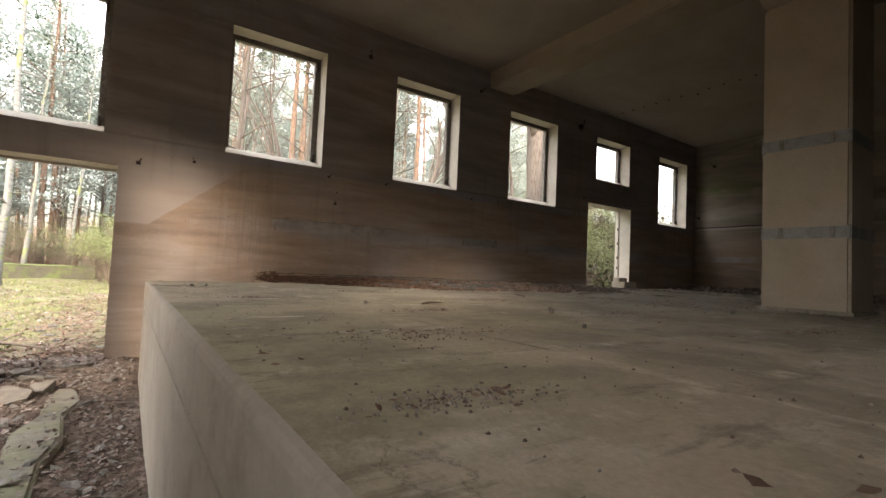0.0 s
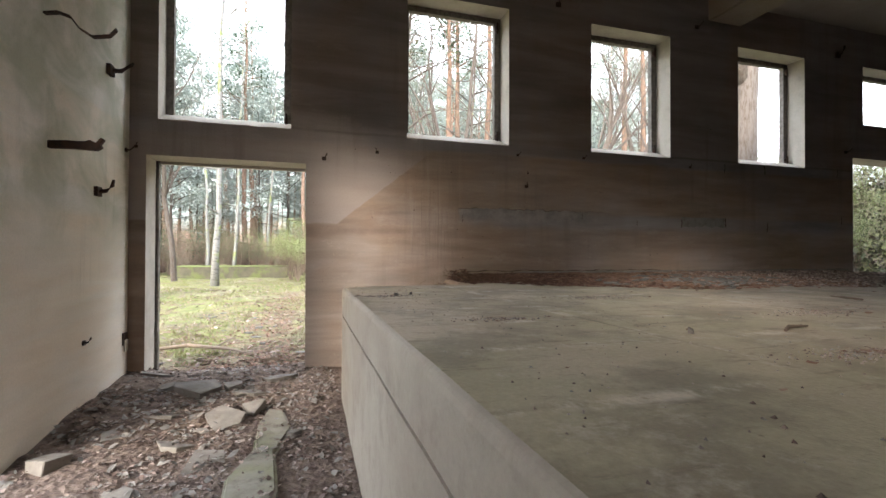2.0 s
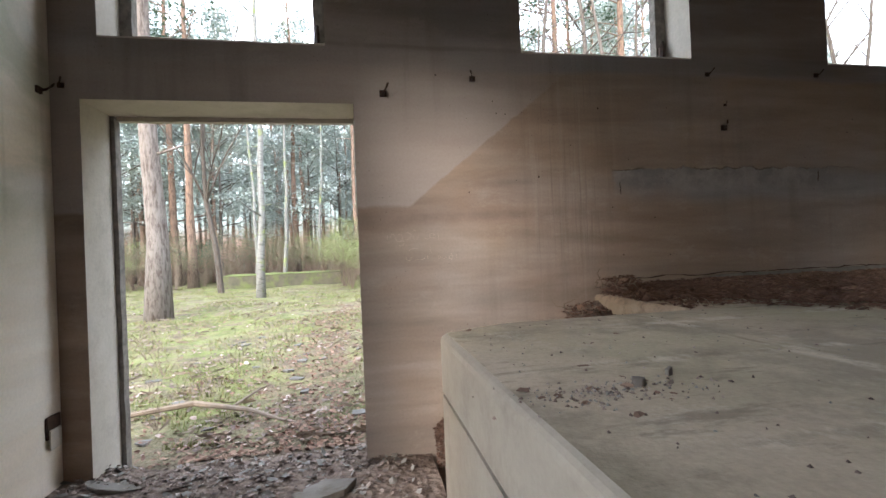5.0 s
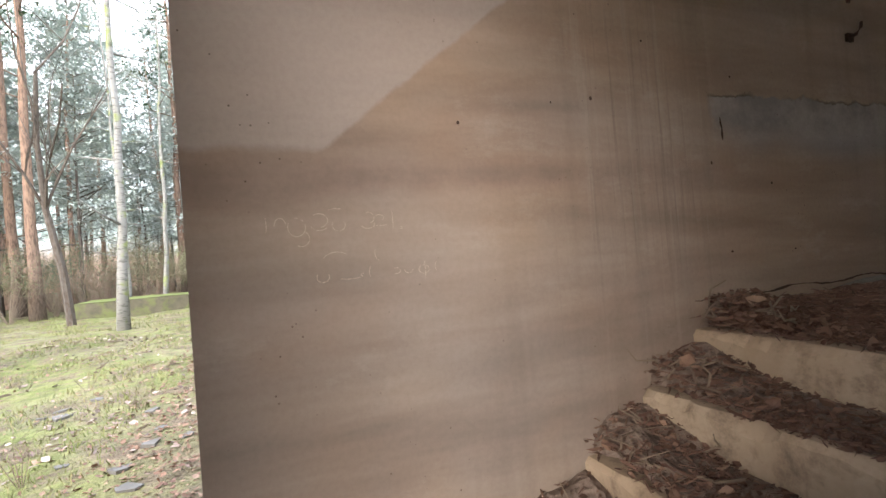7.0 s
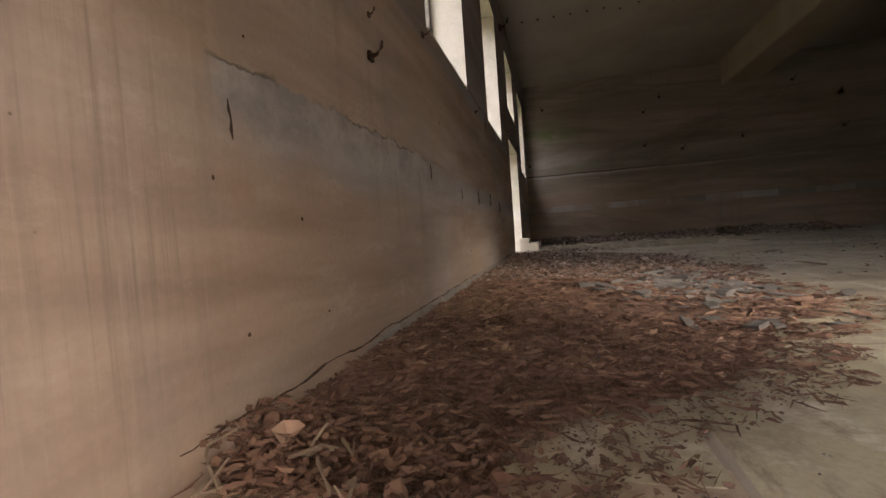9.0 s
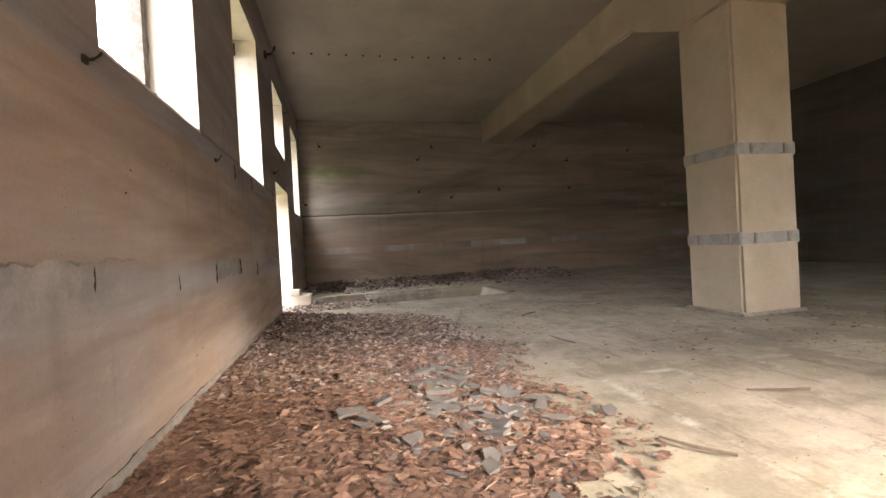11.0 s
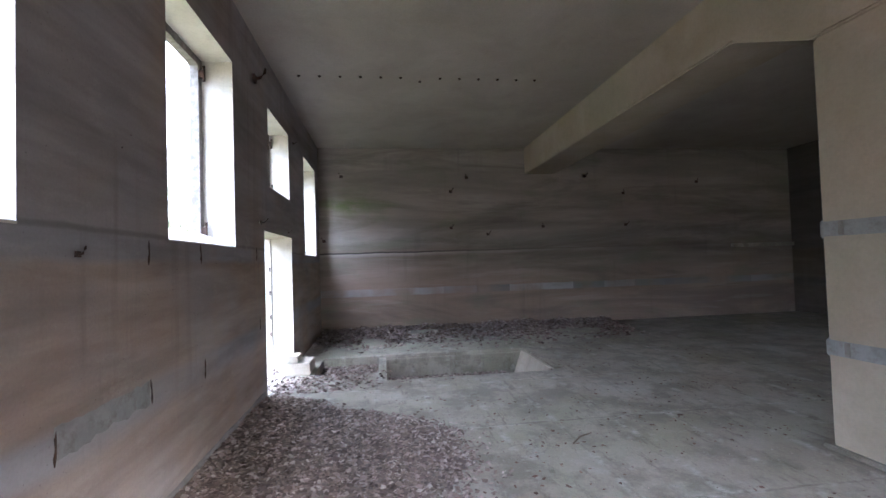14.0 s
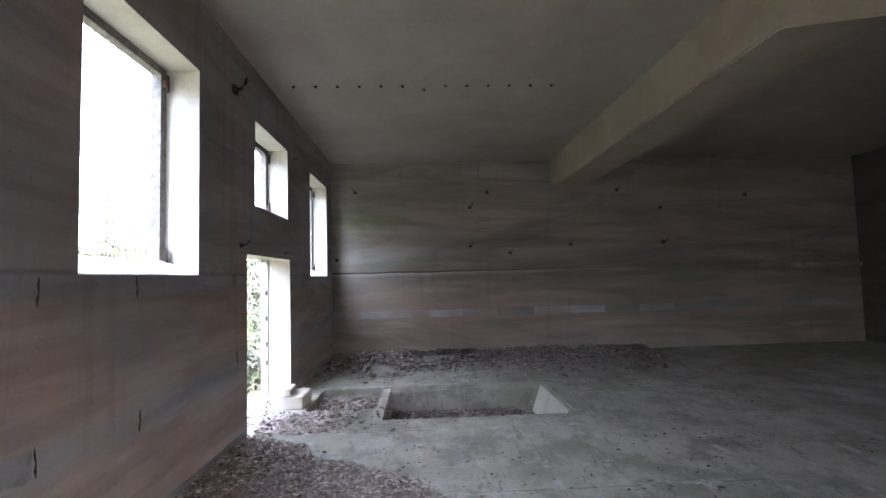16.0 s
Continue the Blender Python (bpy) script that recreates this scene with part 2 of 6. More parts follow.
def end_wall_material():
    """Cast concrete end wall: wide uneven pours, one open day joint, a made-good course, algae and red earth splashes."""
    n = Nodes("cast_concrete_end")
    z, y = n.axis(2), n.axis(1)
    wob = n.math("MULTIPLY", n.math("SUBTRACT", n.noise(0.8, 4, 0.6), 0.5), 0.30)
    pours = n.noise(1.0, 6, 0.62, n.stretch(0.22, 0.22, 1.7), 0.35)
    col = n.mix(n.ramp(pours, [(0.34, 0.0), (0.5, 0.5), (0.64, 1.0)]), (0.165, 0.135, 0.108), (0.315, 0.27, 0.225))
    zr = n.math("DIVIDE", n.math("ADD", z, wob), 5.0)
    col = n.mix(n.ramp(zr, [(0.22, 0.55), (0.40, 0.6), (0.53, 0.0)]), col, (0.25, 0.165, 0.12))
    col = n.mix(n.ramp(zr, [(0.56, 0.0), (0.60, 0.45), (0.68, 0.1), (0.9, 0.25)]), col, (0.30, 0.29, 0.265))
    # wavy beds of darker laitance
    beds = n.noise(1.7, 7, 0.68, n.stretch(0.13, 0.13, 0.9), 0.9)
    col = n.mix(n.ramp(beds, [(0.38, 0.5), (0.52, 0.0)]), col, (0.105, 0.088, 0.07))
    col = n.mix(n.ramp(n.noise(3.4, 6, 0.7, n.stretch(0.16, 0.16, 2.2), 0.5), [(0.54, 0.0), (0.70, 0.3)]), col, (0.38, 0.345, 0.30))
    # the open day joint, pale under it
    fine = n.math("MULTIPLY", n.math("SUBTRACT", n.noise(2.4, 5, 0.7), 0.5), 0.05)
    off = n.math("SUBTRACT", n.math("ADD", z, fine), 2.76)
    north = n.ramp(n.math("DIVIDE", n.math("ADD", y, 4.4), 11.3), [(0.35, 0.1), (0.72, 0.55), (0.8, 1.0)])
    col = n.mix(n.math("MULTIPLY", n.ramp(n.math("ADD", off, 0.5), [(0.40, 0.0), (0.47, 0.6), (0.495, 0.65), (0.50, 0.0)]), north), col, (0.40, 0.37, 0.33))
    col = n.mix(n.math("MULTIPLY", n.ramp(n.math("ABSOLUTE", off), [(0.008, 0.9), (0.022, 0.0)]), north), col, (0.045, 0.04, 0.032))
    # the made-good course: grey blocks, some pale
    row = n.math("ABSOLUTE", n.math("SUBTRACT", n.math("ADD", z, fine), 1.90))
    cell = n.math("FLOOR", n.math("DIVIDE", n.math("ADD", y, 0.25), 0.75))
    white = n.t.nodes.new("ShaderNodeTexWhiteNoise")
    white.noise_dimensions = "1D"
    n.put(white.inputs["W"], cell)
    blocks = n.mix(white.outputs[0], (0.15, 0.15, 0.15), (0.36, 0.355, 0.345))
    col = n.mix(n.math("MULTIPLY", n.ramp(row, [(0.065, 0.8), (0.085, 0.0)]), n.ramp(n.noise(1.3, 3), [(0.38, 0.15), (0.55, 1.0)])), col, blocks)
    # algae below the ceiling end of the window row
    d = n.math("ADD", n.math("MULTIPLY", n.math("ABSOLUTE", n.math("SUBTRACT", y, 6.25)), 0.25), n.math("ABSOLUTE", n.math("SUBTRACT", z, 3.80)))
    moss = n.math("MULTIPLY", n.ramp(d, [(0.06, 1.0), (0.32, 0.0)]), n.ramp(n.noise(3.2, 5, 0.7, n.stretch(1, 0.4, 1)), [(0.36, 0.0), (0.55, 0.8)]))
    col = n.mix(moss, col, (0.13, 0.165, 0.06))
    col = n.mix(n.ramp(n.noise(1.5, 5, 0.65, n.stretch(0.5, 0.5, 1.5)), [(0.54, 0.0), (0.68, 0.4)]), col, (0.155, 0.17, 0.115))
    drip = n.noise(4.5, 4, 0.65, n.stretch(1.6, 1.6, 0.09))
    col = n.mix(n.math("MULTIPLY", n.ramp(drip, [(0.56, 0.0), (0.74, 0.3)]), n.ramp(n.noise(0.9, 2), [(0.45, 0.0), (0.6, 1.0)])), col, (0.07, 0.06, 0.05))
    grain = n.noise(60, 4, 0.6)
    col = n.mix(0.25, col, n.ramp(grain, [(0.3, 0.55), (0.6, 1.0)]), "MULTIPLY")
    h = n.math("ADD", n.math("MULTIPLY", beds, 1.3), n.math("MULTIPLY", grain, 0.15))
    return n.finish(col, 0.92, h, 0.4, 0.015, spec=0.2)


M_BACK = end_wall_material()
# near-black tone: the gloom of the south side is put into the colour
M_SHADEWALL = wall_material("shade_dark_concrete", (0.095, 0.078, 0.063), (0.136, 0.115, 0.095), (0.105, 0.100, 0.095), 0.0, 0.4, False)
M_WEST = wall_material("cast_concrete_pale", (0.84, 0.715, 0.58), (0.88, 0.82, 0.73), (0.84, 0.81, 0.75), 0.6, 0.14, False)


def plain_concrete(name, a, b, moss=None, scale=1.0, stains=0.5):
    n = Nodes(name)
    col = n.mix(n.ramp(n.noise(1.3 * scale, 5, 0.6, None, 0.5), [(0.35, 0.0), (0.65, 1.0)]), a, b)
    if moss:
        col = n.mix(n.ramp(n.noise(0.9 * scale, 4, 0.6), [(0.45, 0.0), (0.62, 0.7)]), col, moss)
    dirt = n.ramp(n.noise(3.5 * scale, 6, 0.72, None, 0.15), [(0.50, 0.0), (0.68, stains)])
    col = n.mix(dirt, col, (0.13, 0.10, 0.08))
    col = n.mix(0.2, col, n.ramp(n.noise(45, 4, 0.65), [(0.3, 0.6), (0.6, 1.0)]), "MULTIPLY")
    h = n.math("ADD", n.noise(14, 4, 0.6), n.math("MULTIPLY", n.noise(90, 2), 0.3))
    return n.finish(col, 0.88, h, 0.3, 0.01, spec=0.25)


def floor_material():
    """Worn screed: large damp blotches, dust, scuffs, cracks and cast joints."""
    n = Nodes("screed_floor")
    col = n.mix(n.ramp(n.noise(0.9, 7, 0.68), [(0.38, 0.0), (0.62, 1.0)]), (0.38, 0.335, 0.275), (0.52, 0.465, 0.395))
    col = n.mix(n.ramp(n.noise(0.55, 5, 0.65), [(0.43, 0.0), (0.60, 0.6)]), col, (0.345, 0.345, 0.24))
    damp = n.ramp(n.noise(2.1, 8, 0.7), [(0.47, 0.0), (0.58, 0.62)])
    col = n.mix(damp, col, (0.21, 0.19, 0.15))
    dust = n.ramp(n.noise(3.2, 8, 0.78), [(0.55, 0.0), (0.64, 0.5)])
    col = n.mix(dust, col, (0.53, 0.50, 0.45))
    scuff = n.ramp(n.noise(4.0, 6, 0.75, n.stretch(0.6, 2.4, 1, None, 0.5)), [(0.57, 0.0), (0.66, 0.55)])
    col = n.mix(scuff, col, (0.17, 0.145, 0.12))
    cell = n.voronoi(0.55, "DISTANCE_TO_EDGE", n.stretch(1, 1, 0))
    wob = n.math("ADD", cell, n.math("MULTIPLY", n.math("SUBTRACT", n.noise(2.2, 7, 0.7), 0.5), 0.35))
    crack = n.math("MULTIPLY", n.ramp(n.math("ABSOLUTE", wob), [(0.001, 0.4), (0.005, 0.0)]), n.ramp(n.noise(0.8, 2), [(0.46, 0.0), (0.56, 1.0)]))
    col = n.mix(crack, col, (0.10, 0.085, 0.07))
    # cast strips: joints along and across, worn pale in places
    sway = n.math("MULTIPLY", n.math("SUBTRACT", n.noise(2.0, 5, 0.7), 0.5), 0.07)
    across = n.math("ABSOLUTE", n.math("SUBTRACT", n.math("FRACT", n.math("DIVIDE", n.math("ADD", n.axis(1), sway), 0.54)), 0.5))
    along = n.math("ABSOLUTE", n.math("SUBTRACT", n.math("FRACT", n.math("DIVIDE", n.math("ADD", n.math("ADD", n.axis(0), sway), 0.92), 1.45)), 0.5))
    joint = n.math("MAXIMUM", n.ramp(across, [(0.006, 0.45), (0.03, 0.0)]), n.ramp(along, [(0.003, 0.9), (0.011, 0.0)]))
    joint = n.math("MULTIPLY", joint, n.ramp(n.noise(1.7, 4, 0.6), [(0.40, 0.05), (0.60, 0.75)]))
    col = n.mix(joint, col, (0.17, 0.15, 0.12))
    worn = n.math("MAXIMUM", n.ramp(across, [(0.02, 1.0), (0.09, 0.0)]), n.ramp(along, [(0.008, 1.0), (0.035, 0.0)]))
    worn = n.math("MULTIPLY", worn, n.ramp(n.noise(5.5, 7, 0.75, n.stretch(1, 0.5, 1)), [(0.50, 0.0), (0.62, 0.8)]))
    col = n.mix(worn, col, (0.60, 0.57, 0.51))
    specks = n.ramp(n.voronoi(22), [(0.05, 0.55), (0.13, 0.0)])
    col = n.mix(n.math("MULTIPLY", specks, n.ramp(n.noise(2.3, 4), [(0.48, 0.0), (0.6, 1.0)])), col, (0.14, 0.12, 0.10))
    col = n.mix(0.35, col, n.ramp(n.noise(55, 5, 0.7), [(0.3, 0.55), (0.62, 1.0)]), "MULTIPLY")
    h = n.math("SUBTRACT", n.math("ADD", n.noise(9, 6, 0.65), n.math("MULTIPLY", n.noise(90, 2), 0.3)), n.math("MULTIPLY", crack, 0.6))
    # light put into the colour: bright along the loading edge, dimmer further in
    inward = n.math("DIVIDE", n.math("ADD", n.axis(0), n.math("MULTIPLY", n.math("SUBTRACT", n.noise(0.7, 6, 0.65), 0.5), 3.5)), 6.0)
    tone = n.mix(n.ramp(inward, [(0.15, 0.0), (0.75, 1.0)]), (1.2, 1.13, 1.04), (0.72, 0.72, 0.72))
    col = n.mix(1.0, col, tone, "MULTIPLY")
    return n.finish(col, n.ramp(damp, [(0.0, 0.9), (0.55, 0.7)]), h, 0.35, 0.012, spec=0.25)


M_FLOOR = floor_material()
M_CEIL = plain_concrete("limewashed_ceiling", (0.320, 0.283, 0.242), (0.381, 0.339, 0.294), None, 0.6, 0.12)
M_BEAM = plain_concrete("beam_concrete", (0.338, 0.276, 0.207), (0.386, 0.328, 0.262), (0.317, 0.283, 0.214), 1.0, 0.12)
M_FACE = plain_concrete("platform_face_plaster", (0.359, 0.308, 0.253), (0.427, 0.381, 0.321), None, 1.0, 0.3)
M_REVEAL = plain_concrete("limewashed_reveal", (0.495, 0.450, 0.375), (0.570, 0.525, 0.465), None, 1.2, 0.2)
M_BAND = plain_concrete("bare_grey_band", (0.215, 0.218, 0.215), (0.273, 0.273, 0.267), None, 4.0, 0.5)
M_SCRAPE = plain_concrete("scraped_render", (0.195, 0.185, 0.179), (0.260, 0.247, 0.234), None, 4.0, 0.5)
M_STONE = plain_concrete("broken_concrete", (0.17, 0.155, 0.14), (0.27, 0.25, 0.225), None, 3.0, 0.6)
M_STRIP = plain_concrete("mud_stained_strip", (0.25, 0.235, 0.195), (0.33, 0.31, 0.26), (0.25, 0.255, 0.15), 3.0, 0.55)
M_STEP = plain_concrete("worn_step", (0.34, 0.262, 0.19), (0.42, 0.34, 0.26), None, 2.5, 0.75)
M_MOSSY = plain_concrete("mossy_concrete", (0.072, 0.066, 0.047), (0.105, 0.096, 0.066), (0.121, 0.149, 0.044), 3.0, 0.3)


def speckled(name, colours, rough=0.85, island=True, grain=25.0, bump=0.3):
    n = Nodes(name)
    stops = [(i / max(1, len(colours) - 1), c) for i, c in enumerate(colours)]
    col = n.ramp(n.random(island), stops)
    col = n.mix(0.5, col, n.ramp(n.noise(grain, 4, 0.6), [(0.3, 0.55), (0.65, 1.0)]), "MULTIPLY")
    return n.finish(col, rough, n.noise(grain * 2, 3), bump, 0.006)


M_LEAF = speckled("dead_leaves", [(0.155, 0.089, 0.062), (0.235, 0.145, 0.104), (0.127, 0.078, 0.058), (0.289, 0.188, 0.137), (0.202, 0.115, 0.083), (0.161, 0.097, 0.076), (0.248, 0.150, 0.108), (0.390, 0.269, 0.202), (0.188, 0.112, 0.083), (0.276, 0.175, 0.126)])
M_LEAFGREY = speckled("weathered_leaves", [(0.173, 0.125, 0.106), (0.355, 0.278, 0.245), (0.091, 0.067, 0.058), (0.499, 0.422, 0.379), (0.211, 0.154, 0.134), (0.125, 0.091, 0.077), (0.384, 0.307, 0.269)])
# crumbled mulch; the shade by the steps is also put into its tone
M_MULCH = speckled("leaf_mulch", [(0.102, 0.056, 0.042), (0.150, 0.083, 0.060), (0.082, 0.048, 0.037), (0.186, 0.110, 0.080), (0.120, 0.066, 0.050), (0.096, 0.056, 0.043), (0.222, 0.142, 0.104), (0.134, 0.076, 0.056)])
M_FLAKE = plain_concrete("grey_concrete_flake", (0.112, 0.107, 0.102), (0.169, 0.162, 0.155), None, 5.0, 0.3)
M_CHIP = speckled("concrete_chips", [(0.256, 0.240, 0.224), (0.360, 0.344, 0.320), (0.200, 0.188, 0.176), (0.304, 0.280, 0.248)])
M_TWIG = speckled("dry_twig", [(0.15, 0.11, 0.085), (0.25, 0.20, 0.155)], 0.9, False)
M_GRASS = speckled("spring_grass", [(0.125, 0.162, 0.047), (0.198, 0.218, 0.075), (0.256, 0.225, 0.117), (0.162, 0.190, 0.061), (0.239, 0.196, 0.102)], 0.7)
M_IVY = speckled("dark_bank_leaves", [(0.025, 0.035, 0.014), (0.05, 0.06, 0.022), (0.075, 0.05, 0.03), (0.035, 0.028, 0.02), (0.10, 0.11, 0.04)], 0.6)
M_BUSH = speckled("young_leaves", [(0.180, 0.222, 0.072), (0.252, 0.288, 0.120), (0.216, 0.252, 0.096)], 0.6)
M_OLIVE = speckled("olive_undergrowth", [(0.130, 0.143, 0.072), (0.189, 0.195, 0.104), (0.163, 0.153, 0.085), (0.215, 0.208, 0.124)], 0.7)
M_NEEDLE = speckled("pine_needles", [(0.045, 0.085, 0.05), (0.08, 0.13, 0.075), (0.06, 0.105, 0.07)], 0.7)
# pale tones: the haze of distance is put into the needle colour
M_NEEDLEHAZE = speckled("hazy_needles", [(0.394, 0.453, 0.420), (0.496, 0.547, 0.513), (0.342, 0.402, 0.368)], 0.8)


def bark(name, low, high, change, birch=False):
    n = Nodes(name)
    crack = n.noise(9, 5, 0.7, n.stretch(2.2, 2.2, 0.5), 0.4)
    z = n.axis(2)
    col = n.mix(n.ramp(n.math("DIVIDE", n.math("ADD", z, n.math("MULTIPLY", n.noise(1.5), 1.5)), 10.0), [(change[0], 0.0), (change[1], 1.0)]), low, high)
    if birch:
        marks = n.noise(7, 3, 0.6, n.stretch(1.0, 1.0, 4.0))
        col = n.mix(n.ramp(marks, [(0.53, 0.0), (0.63, 0.85)]), col, (0.10, 0.095, 0.085))
        col = n.mix(n.ramp(n.noise(2.4), [(0.56, 0.0), (0.66, 0.8)]), col, (0.20, 0.24, 0.07))
    else:
        col = n.mix(n.ramp(crack, [(0.36, 0.9), (0.56, 0.0)]), col, (0.07, 0.05, 0.04))
    return n.finish(col, 0.95, crack, 0.8, 0.03)


M_PINE = bark("pine_bark", (0.163, 0.124, 0.101), (0.234, 0.153, 0.111), (0.12, 0.4))
# bark paled and reddened to paint in the haze
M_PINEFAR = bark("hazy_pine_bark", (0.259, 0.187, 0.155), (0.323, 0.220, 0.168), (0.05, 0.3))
M_BIRCH = bark("birch_bark", (0.202, 0.197, 0.184), (0.246, 0.241, 0.228), (0.1, 0.6), True)
M_SCALY = bark("scaly_pine_bark", (0.20, 0.175, 0.16), (0.22, 0.18, 0.155), (0.2, 0.6))
M_OLDBARK = bark("grey_bark", (0.110, 0.096, 0.085), (0.138, 0.118, 0.102), (0.2, 0.9))


def iron(name, a, b, rough=0.8, metal=0.35):
    n = Nodes(name)
    col = n.mix(n.ramp(n.noise(18, 5, 0.7), [(0.4, 0.0), (0.62, 1.0)]), a, b)
    return n.finish(col, rough, n.noise(70, 4), 0.4, 0.004, metal)


M_RUST = iron("rusted_iron", (0.041, 0.030, 0.026), (0.082, 0.045, 0.030))
M_FRAME = iron("weathered_window_frame", (0.16, 0.145, 0.13), (0.26, 0.235, 0.21), 0.85, 0.15)


def ground_material():
    n = Nodes("forest_ground")
    moss = n.mix(n.ramp(n.noise(1.1, 5, 0.65), [(0.35, 0.0), (0.65, 1.0)]), (0.235, 0.27, 0.085), (0.37, 0.385, 0.155))
    moss = n.mix(n.ramp(n.noise(0.35, 3), [(0.48, 0.0), (0.62, 0.7)]), moss, (0.40, 0.36, 0.24))
    litter = n.mix(n.noise(14, 4, 0.7), (0.15, 0.105, 0.075), (0.37, 0.285, 0.215))
    x, y = n.axis(0), n.axis(1)
    off = n.math("ABSOLUTE", n.math("SUBTRACT", n.math("ADD", x, n.math("MULTIPLY", n.noise(0.8, 3), 1.6)), 0.35))
    track = n.ramp(n.math("DIVIDE", off, 2.0), [(0.05, 1.0), (0.42, 0.0)])
    near = n.ramp(n.math("DIVIDE", y, 20.0), [(0.40, 1.0), (0.62, 0.15), (0.8, 0.0)])
    mask = n.math("MULTIPLY", n.math("MULTIPLY", track, near), n.ramp(n.noise(2.6, 4, 0.7), [(0.32, 0.25), (0.55, 1.0)]))
    sill = n.ramp(n.math("DIVIDE", n.math("SUBTRACT", y, n.math("MULTIPLY", n.noise(2.0), 0.9)), 10.0), [(0.68, 1.0), (0.78, 0.0)])
    mask = n.math("MAXIMUM", mask, sill)
    spots = n.ramp(n.noise(2.2, 5, 0.75), [(0.44, 0.0), (0.58, 0.9)])
    mask = n.math("MAXIMUM", mask, spots)
    far = n.ramp(n.math("DIVIDE", y, 60.0), [(0.42, 0.0), (0.62, 0.8)])
    col = n.mix(mask, moss, litter)
    col = n.mix(far, col, (0.24, 0.18, 0.10))
    col = n.mix(0.55, col, n.ramp(n.noise(35, 4, 0.7), [(0.3, 0.4), (0.65, 1.0)]), "MULTIPLY")
    col = n.mix(0.6, col, n.ramp(n.noise(4.5, 6, 0.75), [(0.38, 0.4), (0.58, 1.05)]), "MULTIPLY")
    col = n.mix(1.0, col, (0.74, 0.74, 0.74), "MULTIPLY")
    return n.finish(col, 0.95, n.math("ADD", n.noise(10, 5, 0.7), n.noise(40, 3)), 0.7, 0.04)


M_GROUND = ground_material()


def distance_material():
    """Far wood, mist painted in and faintly glowing: red-brown stems below, grey-green crowns above."""
    n = Nodes("mist_painted_wood")
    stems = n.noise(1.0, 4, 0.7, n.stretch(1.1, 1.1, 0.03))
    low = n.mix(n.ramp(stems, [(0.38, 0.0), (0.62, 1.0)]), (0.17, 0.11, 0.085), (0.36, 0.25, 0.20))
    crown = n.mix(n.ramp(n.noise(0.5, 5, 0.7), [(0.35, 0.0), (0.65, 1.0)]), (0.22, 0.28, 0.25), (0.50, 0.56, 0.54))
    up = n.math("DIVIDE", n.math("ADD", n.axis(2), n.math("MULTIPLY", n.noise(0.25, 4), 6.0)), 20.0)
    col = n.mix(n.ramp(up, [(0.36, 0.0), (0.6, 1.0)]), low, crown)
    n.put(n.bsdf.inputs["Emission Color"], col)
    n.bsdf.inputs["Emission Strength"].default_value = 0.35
    return n.finish(col, 1.0, spec=0.0)


M_FARWOOD = distance_material()


def debris_material():
    n = Nodes("trodden_debris")
    col = n.mix(n.ramp(n.noise(9, 6, 0.75), [(0.35, 0.0), (0.68, 1.0)]), (0.10, 0.074, 0.063), (0.28, 0.22, 0.188))
    bits = n.voronoi(28)
    col = n.mix(n.ramp(bits, [(0.0, 0.6), (0.2, 0.0)]), col, (0.30, 0.26, 0.23))
    return n.finish(col, 0.97, n.math("ADD", n.noise(22, 5, 0.7), n.voronoi(24)), 0.8, 0.025, spec=0.1)


M_DEBRIS = debris_material()

# ---------------------------------------------------------------- helpers
def mesh_object(name, bm, material, parent=None):
    me = bpy.data.meshes.new(name)
    bm.normal_update()
    bm.to_mesh(me)
    bm.free()
    me.materials.append(material)
    ob = new(name, me)
    if parent is not None:
        ob.parent = parent
    return ob


def part(name, bm, material, parent, label=""):
    ob = mesh_object(name, bm, material, parent)
    return tagged(ob, label) if label else ob


def thing(name, bm, material, label, category, group="", kind=""):
    return tagged(mesh_object(name, bm, material), label, category, group, kind)


def empty(name, label, category, at=(0, 0, 0), group="", kind=""):
    ob = new(name)
    ob.location = at
    ob.empty_display_size = 0.1
    return tagged(ob, label, category, group, kind)


def box(bm, x0, x1, y0, y1, z0, z1):
    v = [bm.verts.new((x, y, z)) for z in (z0, z1) for y in (y0, y1) for x in (x0, x1)]
    for f in ((0, 2, 3, 1), (4, 5, 7, 6), (0, 1, 5, 4), (2, 6, 7, 3), (0, 4, 6, 2), (1, 3, 7, 5)):
        bm.faces.new([v[i] for i in f])
    return v


def boxed(x0, x1, y0, y1, z0, z1, soft=0.0, segments=2):
    bm = bmesh.new()
    box(bm, x0, x1, y0, y1, z0, z1)
    if soft:
        bmesh.ops.bevel(bm, geom=bm.edges[:], offset=soft, segments=segments, affect="EDGES")
    return bm


